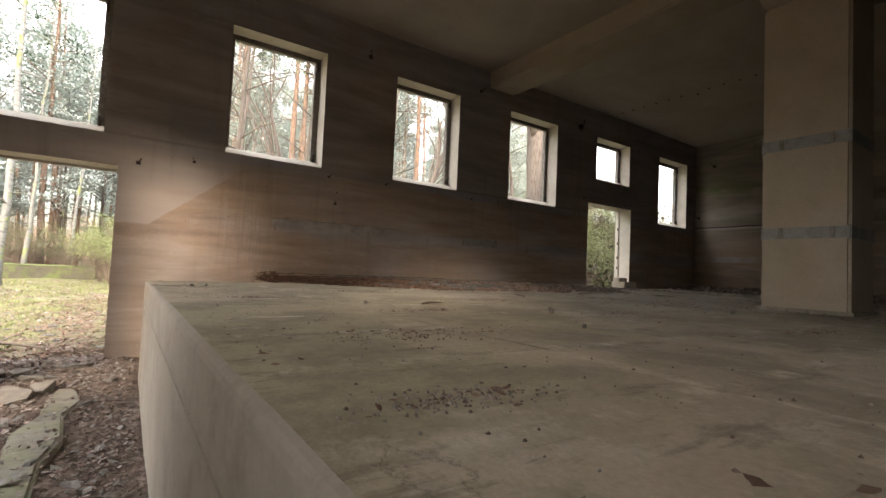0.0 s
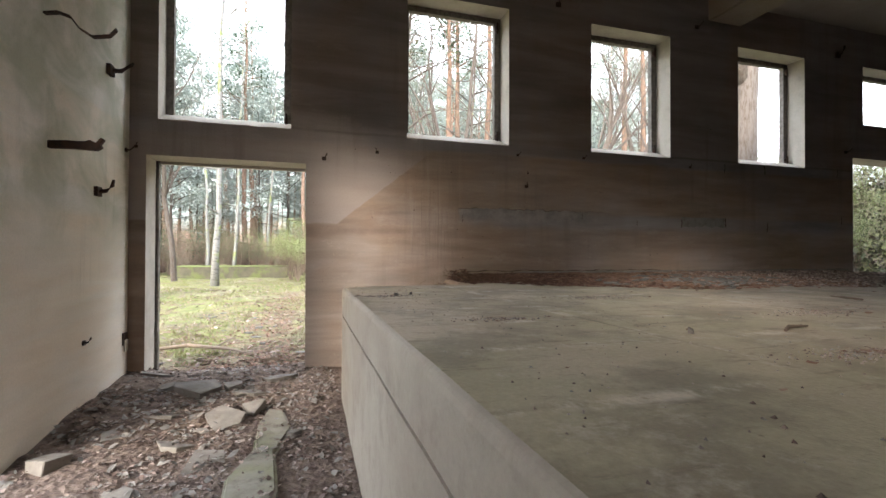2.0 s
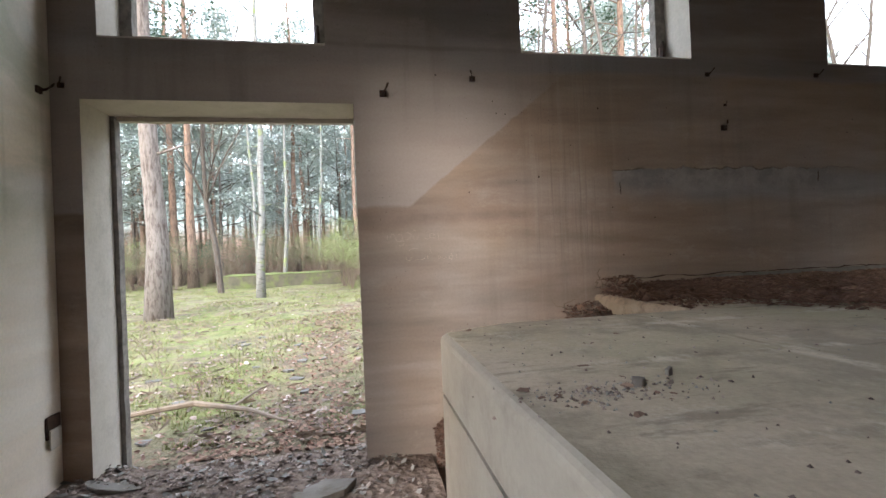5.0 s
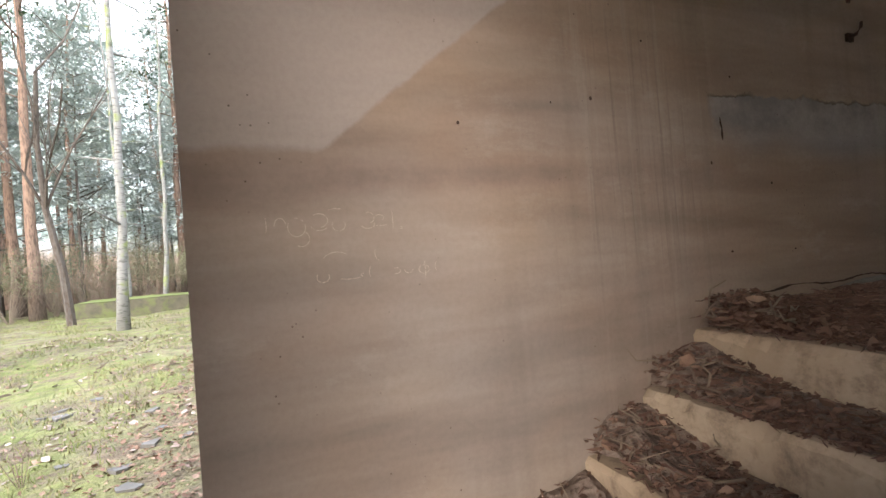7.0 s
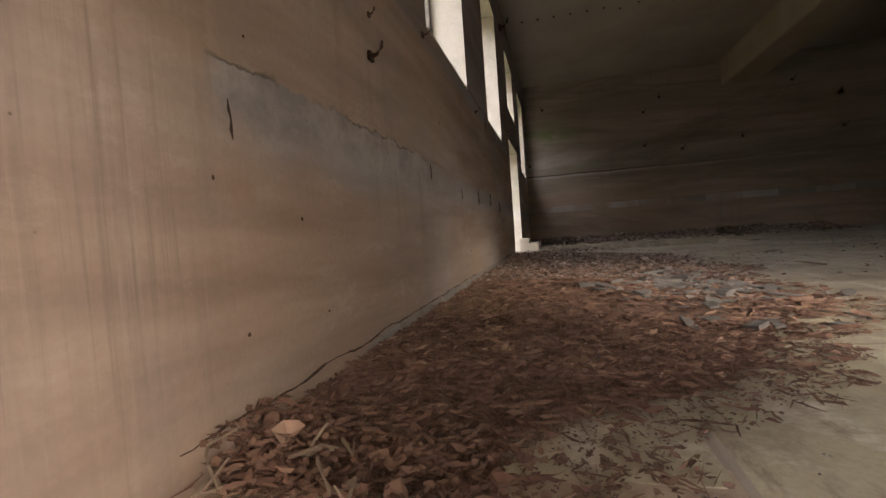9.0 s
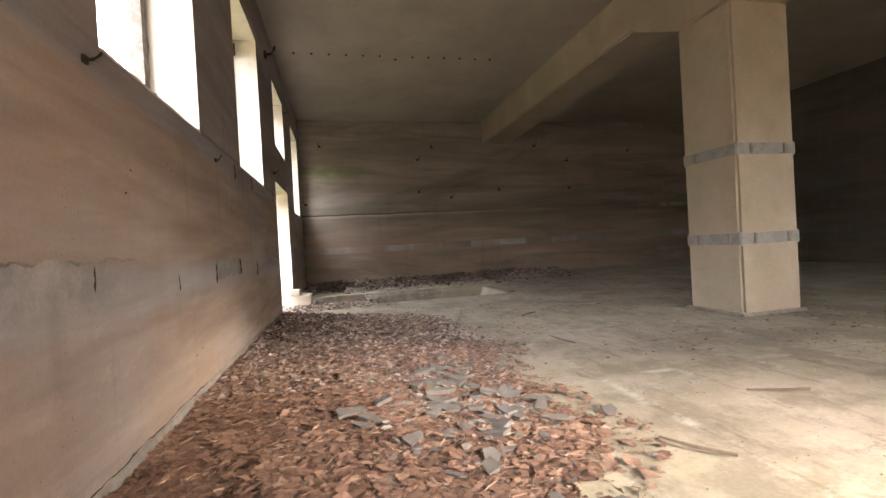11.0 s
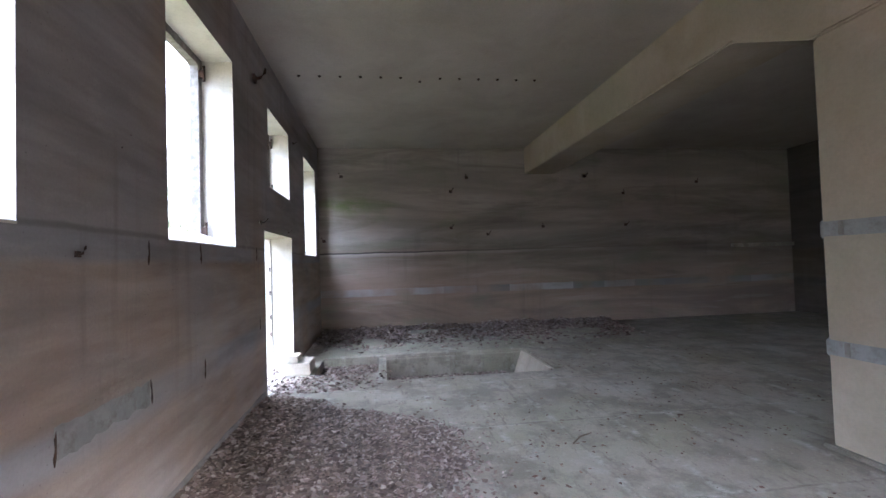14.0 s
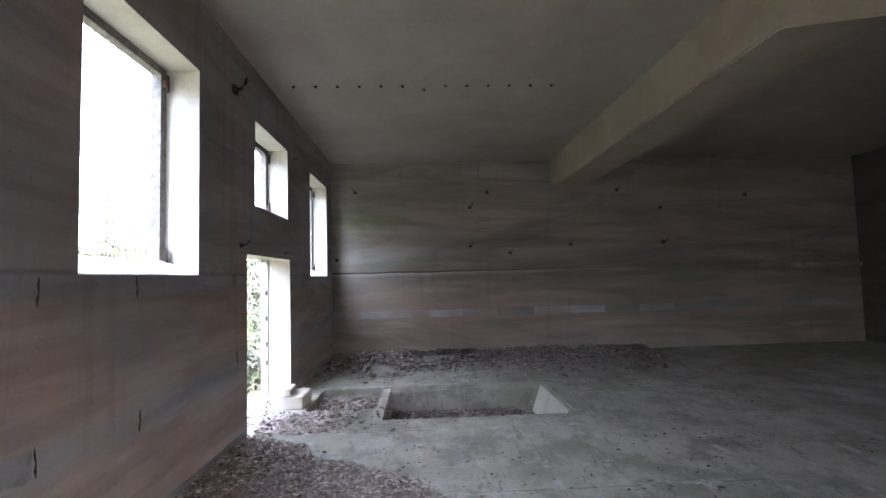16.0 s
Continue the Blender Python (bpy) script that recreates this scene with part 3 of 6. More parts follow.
def cells(us, vs, keep, place, w0, w1):
    """A slab of unit cells with holes: place(u, v, w) gives the point, keep(u, v) tells whether a cell is solid."""
    bm = bmesh.new()
    made = {}

    def vert(i, j, k):
        if (i, j, k) not in made:
            made[i, j, k] = bm.verts.new(place(us[i], vs[j], (w0, w1)[k]))
        return made[i, j, k]

    nu, nv = len(us) - 1, len(vs) - 1
    solid = {(i, j) for i in range(nu) for j in range(nv) if keep((us[i] + us[i + 1]) / 2, (vs[j] + vs[j + 1]) / 2)}
    for i, j in solid:
        bm.faces.new([vert(i, j, 0), vert(i, j + 1, 0), vert(i + 1, j + 1, 0), vert(i + 1, j, 0)])
        bm.faces.new([vert(i, j, 1), vert(i + 1, j, 1), vert(i + 1, j + 1, 1), vert(i, j + 1, 1)])
        for (a, b), (p, q) in (((i - 1, j), ((i, j), (i, j + 1))), ((i + 1, j), ((i + 1, j + 1), (i + 1, j))),
                               ((i, j - 1), ((i + 1, j), (i, j))), ((i, j + 1), ((i, j + 1), (i + 1, j + 1)))):
            if (a, b) not in solid:
                bm.faces.new([vert(*p, 0), vert(*p, 1), vert(*q, 1), vert(*q, 0)])
    bmesh.ops.recalc_face_normals(bm, faces=bm.faces[:])
    return bm


def wall_with_openings(name, axis, u0, u1, z0, z1, w0, w1, openings, material, label):
    us = sorted({u0, u1, *[o[0] for o in openings], *[o[1] for o in openings]})
    vs = sorted({z0, z1, *[o[2] for o in openings], *[o[3] for o in openings]})
    keep = lambda u, v: not any(a < u < b and c < v < d for a, b, c, d in openings)
    place = (lambda u, v, w: (u, w, v)) if axis == "x" else (lambda u, v, w: (w, u, v))
    bm = cells(us, vs, keep, place, w0, w1)
    ob = thing(name, bm, material, label, "wall", kind="structure")
    ob.data.materials.append(M_REVEAL)
    across = 1 if axis == "x" else 0
    for p in ob.data.polygons:
        c = p.center
        if abs(p.normal[across]) < 0.5 and u0 + 0.01 < c[1 - across] < u1 - 0.01 and z0 + 0.01 < c.z < z1 - 0.01:
            p.material_index = 1
    return ob


def tube(points, radii, sides=6):
    """A tapered tube along points."""
    bm = bmesh.new()
    add_tube(bm, points, radii, sides)
    return bm


def add_tube(bm, points, radii, sides=6, cap=True):
    pts = [Vector(p) for p in points]
    rings = []
    for i, p in enumerate(pts):
        d = (pts[min(i + 1, len(pts) - 1)] - pts[max(i - 1, 0)]).normalized()
        a = d.orthogonal().normalized() if abs(d.z) < 0.9 else (Vector((1, 0, 0)) - d * d.x).normalized()
        b = d.cross(a)
        r = radii[i]
        rings.append([bm.verts.new(p + (a * math.cos(k * math.tau / sides) + b * math.sin(k * math.tau / sides)) * r) for k in range(sides)])
    for r0, r1 in zip(rings, rings[1:]):
        for k in range(sides):
            bm.faces.new([r0[k], r0[(k + 1) % sides], r1[(k + 1) % sides], r1[k]])
    if cap:
        bm.faces.new(rings[0][::-1])
        bm.faces.new(rings[-1])


def smooth(a, b, x):
    t = min(1.0, max(0.0, (x - a) / (b - a)))
    return t * t * (3 - 2 * t)

# ---------------------------------------------------------------- plan
NORTH, THICK = 6.90, 0.40       # inner face of the window wall, wall thickness
WEST, EAST, SOUTH = -1.70, 13.15, -4.40
DECK, CEILING, TOP = 1.05, 5.05, 5.40
EDGE = 0.30                     # the platform's front
WINDOWS = [(-1.45, -0.17, 2.71, 4.43), (1.12, 2.42, 2.71, 4.43), (3.61, 4.89, 2.71, 4.42), (6.12, 7.46, 2.71, 4.44), (8.77, 10.02, 3.49, 4.46), (11.30, 12.65, 2.71, 4.45)]
DOOR_LOW, DOOR_HIGH = (-1.55, -0.01, -0.3, 2.345), (8.52, 10.11, 1.02, 2.94)
RIM = 1.58                      # nose of the top step
STAIR_Y = 5.97                  # the flight's side towards the hall

# ---------------------------------------------------------------- structure
wall_with_openings("wall_north", "x", WEST - THICK, EAST + THICK, -0.4, TOP, NORTH, NORTH + THICK, [*WINDOWS, DOOR_LOW, DOOR_HIGH], M_WALL,
                   "long brown board-marked concrete wall with a row of empty windows")
ADDED_OPENINGS = [(3.4, 4.85, -0.3, 3.5), (-1.7, 0.7, 2.71, 4.1)]   # unseen gate and high window, added to light the lane, wall and platform
wall_with_openings("wall_south", "x", WEST - THICK, EAST + THICK, -0.4, TOP, SOUTH - THICK, SOUTH, [], M_SHADEWALL, "bare concrete wall closing the dark side of the hall")
wall_with_openings("wall_west", "y", SOUTH, NORTH, -0.4, TOP, WEST - THICK, WEST, ADDED_OPENINGS, M_WEST, "pale limewashed concrete wall with green algae")
wall_with_openings("wall_east", "y", SOUTH, NORTH, -0.4, TOP, EAST, EAST + THICK, [], M_BACK, "stained concrete end wall with day joints and rusty hooks")
bm = boxed(WEST, EAST, SOUTH, NORTH, CEILING, TOP - 0.05)
thing("ceiling", bm, M_CEIL, "flat grey-brown concrete ceiling", "ceiling", kind="structure")

# platform: a body, a proud kerb-like top slab with a joint under it, a trench, and room for the stairs
TRENCH = (8.90, 10.36, 3.36, 5.55)
SHALLOW = (9.36, 10.45, 5.66, 6.52)


def deck_outline(inset):
    """The platform's front corner is broken off towards the stairs."""
    pts = [(EDGE + inset, SOUTH)]
    y = SOUTH + 0.25
    while y < 5.74:
        pts.append((EDGE + inset + 0.004 * noise.noise((0, y * 2.3, 1)) + max(0, 0.03 * noise.noise((3, y * 5, 2)) - 0.010), y))
        y += 0.18
    pts += [(EDGE + inset, 5.79), (EDGE + 0.025 + inset, 5.825), (EDGE + 0.08, 5.85 - inset), (EDGE + 0.14, 5.89 - inset), (EDGE + 0.22, 5.92 - inset), (EDGE + 0.28, 5.955 - inset)]
    pts += [(0.66 + 0.06 * k, STAIR_Y - inset + 0.006 * noise.noise((k, 4, 4))) for k in range(15)]
    pts += [(RIM, STAIR_Y - inset), (2.0, STAIR_Y - inset), (2.0, SOUTH)]
    return pts


def prism(pts, z0, z1, soft=0.0):
    bm = bmesh.new()
    low = [bm.verts.new((x, y, z0)) for x, y in pts]
    high = [bm.verts.new((x, y, z1)) for x, y in pts]
    n = len(pts)
    bm.faces.new(low[::-1])
    bm.faces.new(high)
    for i in range(n):
        bm.faces.new([low[i], low[(i + 1) % n], high[(i + 1) % n], high[i]])
    bmesh.ops.recalc_face_normals(bm, faces=bm.faces[:])
    if soft:
        rim = [e for e in bm.edges if all(abs(v.co.z - z1) < 1e-6 for v in e.verts)]
        bmesh.ops.bevel(bm, geom=rim, offset=soft, segments=3, affect="EDGES", clamp_overlap=True)
        bmesh.ops.recalc_face_normals(bm, faces=bm.faces[:])
    return bm


platform = empty("platform", "raised concrete loading platform with a chipped edge", "platform", kind="structure")
part("platform_body", prism(deck_outline(0.0), -0.3, DECK - 0.245), M_FACE, platform, "smooth plastered platform front")
bm = bmesh.new()
rings = []
for inset, z in ((0.0, DECK - 0.228), (0.0, DECK - 0.026), (0.005, DECK - 0.010), (0.014, DECK - 0.002), (0.026, DECK + 0.003)):
    rings.append([bm.verts.new((x, y, z)) for x, y in deck_outline(inset)])
for a, b in zip(rings, rings[1:]):
    for k in range(len(a)):
        bm.faces.new([a[k], a[(k + 1) % len(a)], b[(k + 1) % len(a)], b[k]])
bm.faces.new(rings[0][::-1])
bm.faces.new(rings[-1])
bmesh.ops.recalc_face_normals(bm, faces=bm.faces[:])
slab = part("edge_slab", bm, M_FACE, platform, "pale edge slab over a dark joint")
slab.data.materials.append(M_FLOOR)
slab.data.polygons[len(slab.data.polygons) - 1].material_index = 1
part("joint_core", prism(deck_outline(0.03), DECK - 0.27, DECK - 0.21), M_STONE, platform)
xs = sorted({2.0, TRENCH[0], TRENCH[1], SHALLOW[0], SHALLOW[1], EAST})
ys = sorted({SOUTH, TRENCH[2], TRENCH[3], SHALLOW[2], SHALLOW[3], STAIR_Y, NORTH})
bm = cells(xs, ys, lambda u, v: not any(a < u < b and c < v < d for a, b, c, d in (TRENCH, SHALLOW)), lambda u, v, w: (u, v, w), -0.3, DECK)
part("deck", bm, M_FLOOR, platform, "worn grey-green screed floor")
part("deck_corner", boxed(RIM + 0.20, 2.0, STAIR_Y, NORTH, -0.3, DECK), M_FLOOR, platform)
# the trench behind the upper door
bm = bmesh.new()
box(bm, TRENCH[0], TRENCH[1], TRENCH[2], TRENCH[3], 0.5, DECK - 0.36)
box(bm, SHALLOW[0], SHALLOW[1], SHALLOW[2], SHALLOW[3], 0.5, DECK - 0.16)
part("trench_floor", bm, M_DEBRIS, platform)
bm = bmesh.new()
v = [bm.verts.new(p) for p in ((9.0, 3.362, 0.68), (10.3, 3.362, 0.68), (10.3, 3.362, DECK), (9.0, 3.362, DECK), (9.0, 3.52, 0.68), (10.3, 3.52, 0.68), (10.3, 3.39, DECK), (9.0, 3.39, DECK))]
for f in ((0, 1, 2, 3), (4, 7, 6, 5), (0, 4, 5, 1), (3, 2, 6, 7), (0, 3, 7, 4), (1, 5, 6, 2)):
    bm.faces.new([v[i] for i in f])
bmesh.ops.recalc_face_normals(bm, faces=bm.faces[:])
part("trench_end", bm, M_FACE, platform, "pale sloping trench end")
part("trench_ledge", boxed(10.295, 10.358, 3.40, 5.545, DECK - 0.10, DECK - 0.022, 0.012), M_FLOOR, platform, "worn ledge under the far rim of the trench")
part("trench_lip", boxed(10.36, 10.52, 3.3, 6.5, DECK + 0.002, DECK + 0.028, 0.008), M_FLOOR, platform)
part("trench_side_lip", boxed(8.95, 10.36, 3.24, 3.34, DECK + 0.002, DECK + 0.026, 0.008), M_FLOOR, platform)
block = empty("threshold_block", "small pale concrete block beside the upper door", "block", (9.5, 6.75, DECK))
part("block_base", boxed(-0.06, 0.42, -0.18, 0.148, 0.003, 0.16, 0.012), M_FACE, block)
part("block_top", boxed(-0.02, 0.30, -0.02, 0.148, 0.162, 0.25, 0.012), M_FACE, block)

# stairs along the window wall
stairs = empty("stairs", "crumbling concrete steps covered with dead leaves", "stairs", kind="structure")
RISE, GO = 0.17, 0.255
for k in range(5):
    x0, z1 = RIM - GO * k, DECK - RISE * k
    bm = bmesh.new()
    n = 40
    rows = []
    for i in range(n + 1):
        y = STAIR_Y - 0.01 + (NORTH - STAIR_Y + 0.01) * i / n
        c = max(0.0, 0.07 * noise.noise((y * 4, k * 3.1, 0)) + 0.012 + 0.02 * noise.noise((y * 17, k, 3)))
        rows.append([bm.verts.new(p) for p in ((x0, y, -0.2), (x0, y, z1 - 0.02 - c), (x0 + 0.015 + c, y, z1 - 0.003), (x0 + GO + 0.01, y, z1 - 0.003), (x0 + GO + 0.01, y, -0.2))])
    for r0, r1 in zip(rows, rows[1:]):
        for a in range(4):
            bm.faces.new([r0[a], r0[a + 1], r1[a + 1], r1[a]])
    bm.faces.new(rows[0])
    bm.faces.new(rows[-1][::-1])
    bmesh.ops.recalc_face_normals(bm, faces=bm.faces[:])
    part("step", bm, M_STEP, stairs)

# pillar and beams
PX0, PX1, PY0, PY1 = 5.37, 6.06, 1.60, 2.30
SOFFIT, HAUNCH, REACH = 4.46, 4.11, 0.78
CX, CY = (PX0 + PX1) / 2, (PY0 + PY1) / 2
HX, HY = (PX1 - PX0) / 2, (PY1 - PY0) / 2
pillar = empty("pillar", "square pale concrete pillar with two grey bands", "pillar", (CX, CY, DECK), kind="structure")
part("shaft", boxed(-HX, HX, -HY, HY, 0.0, HAUNCH - DECK, 0.025), M_BEAM, pillar)
part("foot", boxed(-HX - 0.04, HX + 0.04, -HY - 0.04, HY + 0.04, 0.0, 0.035, 0.012), M_FLOOR, pillar)
for z in (1.80, 2.67):
    zb = z - DECK
    band = part("band", boxed(-HX - 0.006, HX + 0.006, -HY - 0.006, HY + 0.006, zb - 0.065, zb + 0.065, 0.01), M_BAND, pillar, "grey band of bare concrete round the shaft")
    for dx in (-0.22, 0.18):
        part("clamp_slot", boxed(dx - 0.018, dx + 0.018, HY + 0.003, HY + 0.018, zb - 0.05, zb + 0.05, 0.004), M_STONE, band)
        part("clamp_slot", boxed(-HX - 0.018, -HX - 0.003, dx - 0.018, dx + 0.018, zb - 0.05, zb + 0.05, 0.004), M_STONE, band)


def beam(name, along, lo, hi, cross, soffit, posts, label):
    """A beam under the ceiling with sloping haunches at its posts (each: start and end along the beam)."""
    prof = [(lo, soffit)]
    for a, b in posts:
        if a - REACH > lo:
            prof += [(a - REACH, soffit), (a, HAUNCH)]
        else:
            prof[-1] = (lo, HAUNCH)
        if b + REACH < hi:
            prof += [(b, HAUNCH), (b + REACH, soffit)]
    prof += [(hi, soffit), (hi, CEILING + 0.02), (lo, CEILING + 0.02)]
    bm = bmesh.new()
    sides = [[bm.verts.new((u, w, z) if along == "x" else (w, u, z)) for u, z in prof] for w in cross]
    n = len(prof)
    for s in sides:
        bm.faces.new(s)
    for i in range(n):
        bm.faces.new([sides[0][i], sides[0][(i + 1) % n], sides[1][(i + 1) % n], sides[1][i]])
    bmesh.ops.recalc_face_normals(bm, faces=bm.faces[:])
    rim = [e for e in bm.edges if all(v.co.z < CEILING - 0.01 for v in e.verts)]
    bmesh.ops.bevel(bm, geom=rim, offset=0.018, segments=2, affect="EDGES")
    return thing(name, bm, M_BEAM, label, "beam", kind="structure")


beam("beam_along", "x", WEST, EAST, (PY0 - 0.004, PY1 + 0.004), SOFFIT, [(PX0, PX1)], "pale concrete beam with a haunch at the pillar")
beam("beam_across", "y", PY1 + 0.006, NORTH, (PX0 + 0.20, PX1 + 0.1), 4.74, [], "pale concrete cross beam meeting the window wall")
beam("beam_across_far", "y", SOUTH, PY0 - 0.006, (PX0 + 0.02, PX1 - 0.02), 4.74, [], "pale concrete cross beam over the dark side")

# lane floor: debris over concrete
us = [WEST + (EDGE + 0.1 - WEST) * i / 30 for i in range(31)]
vs = [SOUTH - 0.3 + (7.08 - SOUTH + 0.3) * j / 130 for j in range(131)]


def lane_height(x, y):
    pile = 0.10 * smooth(4.0, 6.6, y) + 0.05 * smooth(-0.8, -1.85, x)
    return 0.01 + pile + 0.035 * noise.noise((x * 2.2, y * 2.2, 0)) + 0.018 * noise.noise((x * 9, y * 9, 5)) - 0.02 * smooth(-0.2, 0.3, x)


bm = bmesh.new()
grid = [[bm.verts.new((x, y, lane_height(x, y))) for x in us] for y in vs]
for j in range(130):
    for i in range(30):
        bm.faces.new([grid[j][i], grid[j][i + 1], grid[j + 1][i + 1], grid[j + 1][i]])
thing("floor", bm, M_DEBRIS, "lane floor under trodden earth, chips and rubble", "floor", kind="structure")

# ---------------------------------------------------------------- outdoors
rng = random.Random(11)


def ground_height(x, y):
    if WEST - 0.35 < x < EAST + 0.35 and SOUTH - 0.35 < y < 6.97:
        return -0.45
    h = 0.06 + 0.29 * smooth(7.0, 16.0, y) + 0.86 * smooth(2.6, 7.5, x) * smooth(-30, 6, y)
    h += 2.3 * smooth(10.6, 16.0, x) * smooth(7.6, 10.5, y) * smooth(70, 25, x)
    if y > 7.4:
        h += 0.06 * noise.noise((x * 0.7, y * 0.7, 3)) + 0.03 * noise.noise((x * 2.7, y * 2.7, 3)) * smooth(60, 30, y)
    return h


def spread(fine, reach):
    out = list(fine)
    step, p = fine[-1] - fine[-2], fine[-1]
    while p < reach:
        step *= 1.35
        p += step
        out.append(p)
    step, p = fine[1] - fine[0], fine[0]
    while p > -reach:
        step *= 1.35
        p -= step
        out.insert(0, p)
    return out


gx = spread(sorted({*[-14 + 0.35 * i for i in range(100)], WEST - 0.36, EAST + 0.36}), 900)
gy = spread(sorted({*[-6 + 0.6 * i for i in range(21)], 6.96, 6.98, *[7.1 + 0.3 * j for j in range(75)]}), 900)
verts = [(x, y, ground_height(x, y)) for y in gy for x in gx]
nx = len(gx)
faces = [(j * nx + i, j * nx + i + 1, (j + 1) * nx + i + 1, (j + 1) * nx + i) for j in range(len(gy) - 1) for i in range(nx - 1)]
me = bpy.data.meshes.new("ground")
me.from_pydata(verts, [], faces)
me.materials.append(M_GROUND)
tagged(new("ground", me), "mossy forest clearing with grass and fallen leaves", "ground", kind="structure")


def add_sprays(vs, fs, at, direction, size, count, r, flat=0.5):
    """A clump of narrow leaf blades round a point."""
    for _ in range(count):
        c = at + Vector((r.gauss(0, size), r.gauss(0, size), r.gauss(0, size * flat)))
        d = Vector((r.uniform(-1, 1), r.uniform(-1, 1), r.uniform(-0.3, 0.8))).normalized()
        s = d.orthogonal().normalized() if abs(d.z) > 0.95 else d.cross(Vector((0, 0, 1))).normalized()
        s = (s + Vector((0, 0, r.uniform(-0.6, 0.6)))).normalized()
        l, w = size * r.uniform(0.4, 0.8), size * r.uniform(0.09, 0.2)
        n = len(vs)
        vs += [c - d * l * 0.5, c + s * w, c + d * l * 0.5, c - s * w]
        fs.append((n, n + 1, n + 2, n + 3))


def tree_meshes(seed, height, radius, clear, crown_wide, limbs, clump, blades, bend=0.0, stubs=6, fork=False):
    """Trunk and crown of one kind of tree, standing on the origin."""
    r = random.Random(seed)
    bm = bmesh.new()
    line, radii = [], []
    px = py = 0.0
    n = 12
    for i in range(n + 1):
        f = i / n
        px += r.gauss(0, 0.05) * height / 16 + bend * height / n * f
        py += r.gauss(0, 0.05) * height / 16
        line.append((px, py, height * f))
        flare = 1 + 0.45 * max(0, 1 - f * n / 1.2)
        radii.append(max(0.012, radius * flare * (1 - 0.85 * f)))
    line[0] = (0, 0, -0.3)
    add_tube(bm, line, radii, 10)
    at = lambda f: Vector(line[min(n, int(f * n))]).lerp(Vector(line[min(n, int(f * n) + 1)]), f * n - int(f * n))
    if fork:
        a = at(0.28)
        add_tube(bm, [a, a + Vector((0.5, 0.2, 1.6)), a + Vector((0.9, 0.3, 4.2)), a + Vector((1.0, 0.4, 8))], [radius * 0.6, radius * 0.5, radius * 0.36, 0.05], 8)
    for _ in range(stubs):
        f = r.uniform(0.12, clear)
        a, ang = at(f), r.uniform(0, math.tau)
        d = Vector((math.cos(ang), math.sin(ang), r.uniform(-0.1, 0.35)))
        l = r.uniform(0.3, 1.3)
        add_tube(bm, [a, a + d * l * 0.5, a + d * l + Vector((0, 0, r.uniform(-0.2, 0.15)))], [0.03, 0.02, 0.006], 4)
    vs, fs = [], []
    for k in range(limbs):
        f = clear + (1 - clear) * (k + r.random()) / limbs
        a, ang = at(min(0.99, f)), r.uniform(0, math.tau)
        reach = crown_wide * (1.15 - 0.75 * (f - clear) / (1 - clear)) * r.uniform(0.6, 1.1)
        d = Vector((math.cos(ang), math.sin(ang), r.uniform(0.0, 0.45)))
        m1, m2 = a + d * reach * 0.5 + Vector((0, 0, 0.1)), a + d * reach + Vector((0, 0, r.uniform(-0.1, 0.35)))
        add_tube(bm, [a, m1, m2], [0.035 * radius / 0.16, 0.022, 0.006], 4)
        for g in (0.45, 0.65, 0.85, 1.0):
            p = a.lerp(m2, g) + Vector((r.gauss(0, 0.2), r.gauss(0, 0.2), r.gauss(0.05, 0.12)))
            add_sprays(vs, fs, p, d, clump, blades, r)
    trunk = bpy.data.meshes.new("trunk")
    bm.to_mesh(trunk)
    bm.free()
    for p in trunk.polygons:
        p.use_smooth = True
    crown = bpy.data.meshes.new("crown")
    crown.from_pydata(vs, [], fs)
    return trunk, crown


def tree(name, meshes, bark_mat, leaf_mat, label, category, group=""):
    trunk, crown = meshes
    trunk.materials.append(bark_mat)
    crown.materials.append(leaf_mat)
    root = empty(name, label, category, group=group)
    new("trunk", trunk).parent = root
    new("crown", crown).parent = root
    return root


def stand(proto, x, y, turn=0.0, size=1.0, lean=0.0, first=False):
    m = Matrix.Translation((x, y, ground_height(x, y) - 0.02)) @ pose(0, 0, 0, lean, 0, turn) @ Matrix.Scale(size, 4)
    if first:
        proto.matrix_basis = m
        return proto
    return copy_thing(proto, m @ Matrix.Diagonal((1 / proto.scale[0], 1 / proto.scale[1], 1 / proto.scale[2], 1)))


pines = [tree("pine_tree", tree_meshes(s, 17 + s, 0.15, 0.46, 2.1, 26, 0.42, 34), M_PINEFAR, M_NEEDLEHAZE, "tall slender red-barked pine in the wood", "tree", "pines of the wood") for s in (1, 2, 3)]
for k, p in enumerate(pines):
    stand(p, (-9.0, 4.5, 13.0)[k], 44 + 3 * k, 40 * k, 1.0, first=True)
spots = []
while len(spots) < 330:
    y = 27 + 55 * rng.random() ** 0.8
    x = rng.uniform(-0.85 * y - 4, 1.1 * y)
    if y < 33 and rng.random() < 0.5:
        continue
    if all((x - a) ** 2 + (y - b) ** 2 > 1.6 for a, b in spots):
        spots.append((x, y))
for x, y in spots:
    stand(rng.choice(pines), x, y, rng.uniform(0, 360), rng.uniform(0.75, 1.1), rng.gauss(0, 1.6))

young = [tree("young_pine", tree_meshes(20 + s, 8.5, 0.075, 0.28, 1.6, 32, 0.25, 44, stubs=2), M_OLDBARK, M_NEEDLEHAZE, "young blue-green pine among the trunks", "tree", "young pines") for s in (1, 2)]
for k, p in enumerate(young):
    stand(p, (-8.5, 6.0)[k], (29, 32)[k], 0, 1.0, first=True)
for _ in range(85):
    y = rng.uniform(28, 60)
    stand(rng.choice(young), rng.uniform(-0.8 * y, 1.0 * y), y, rng.uniform(0, 360), rng.uniform(0.7, 1.5))
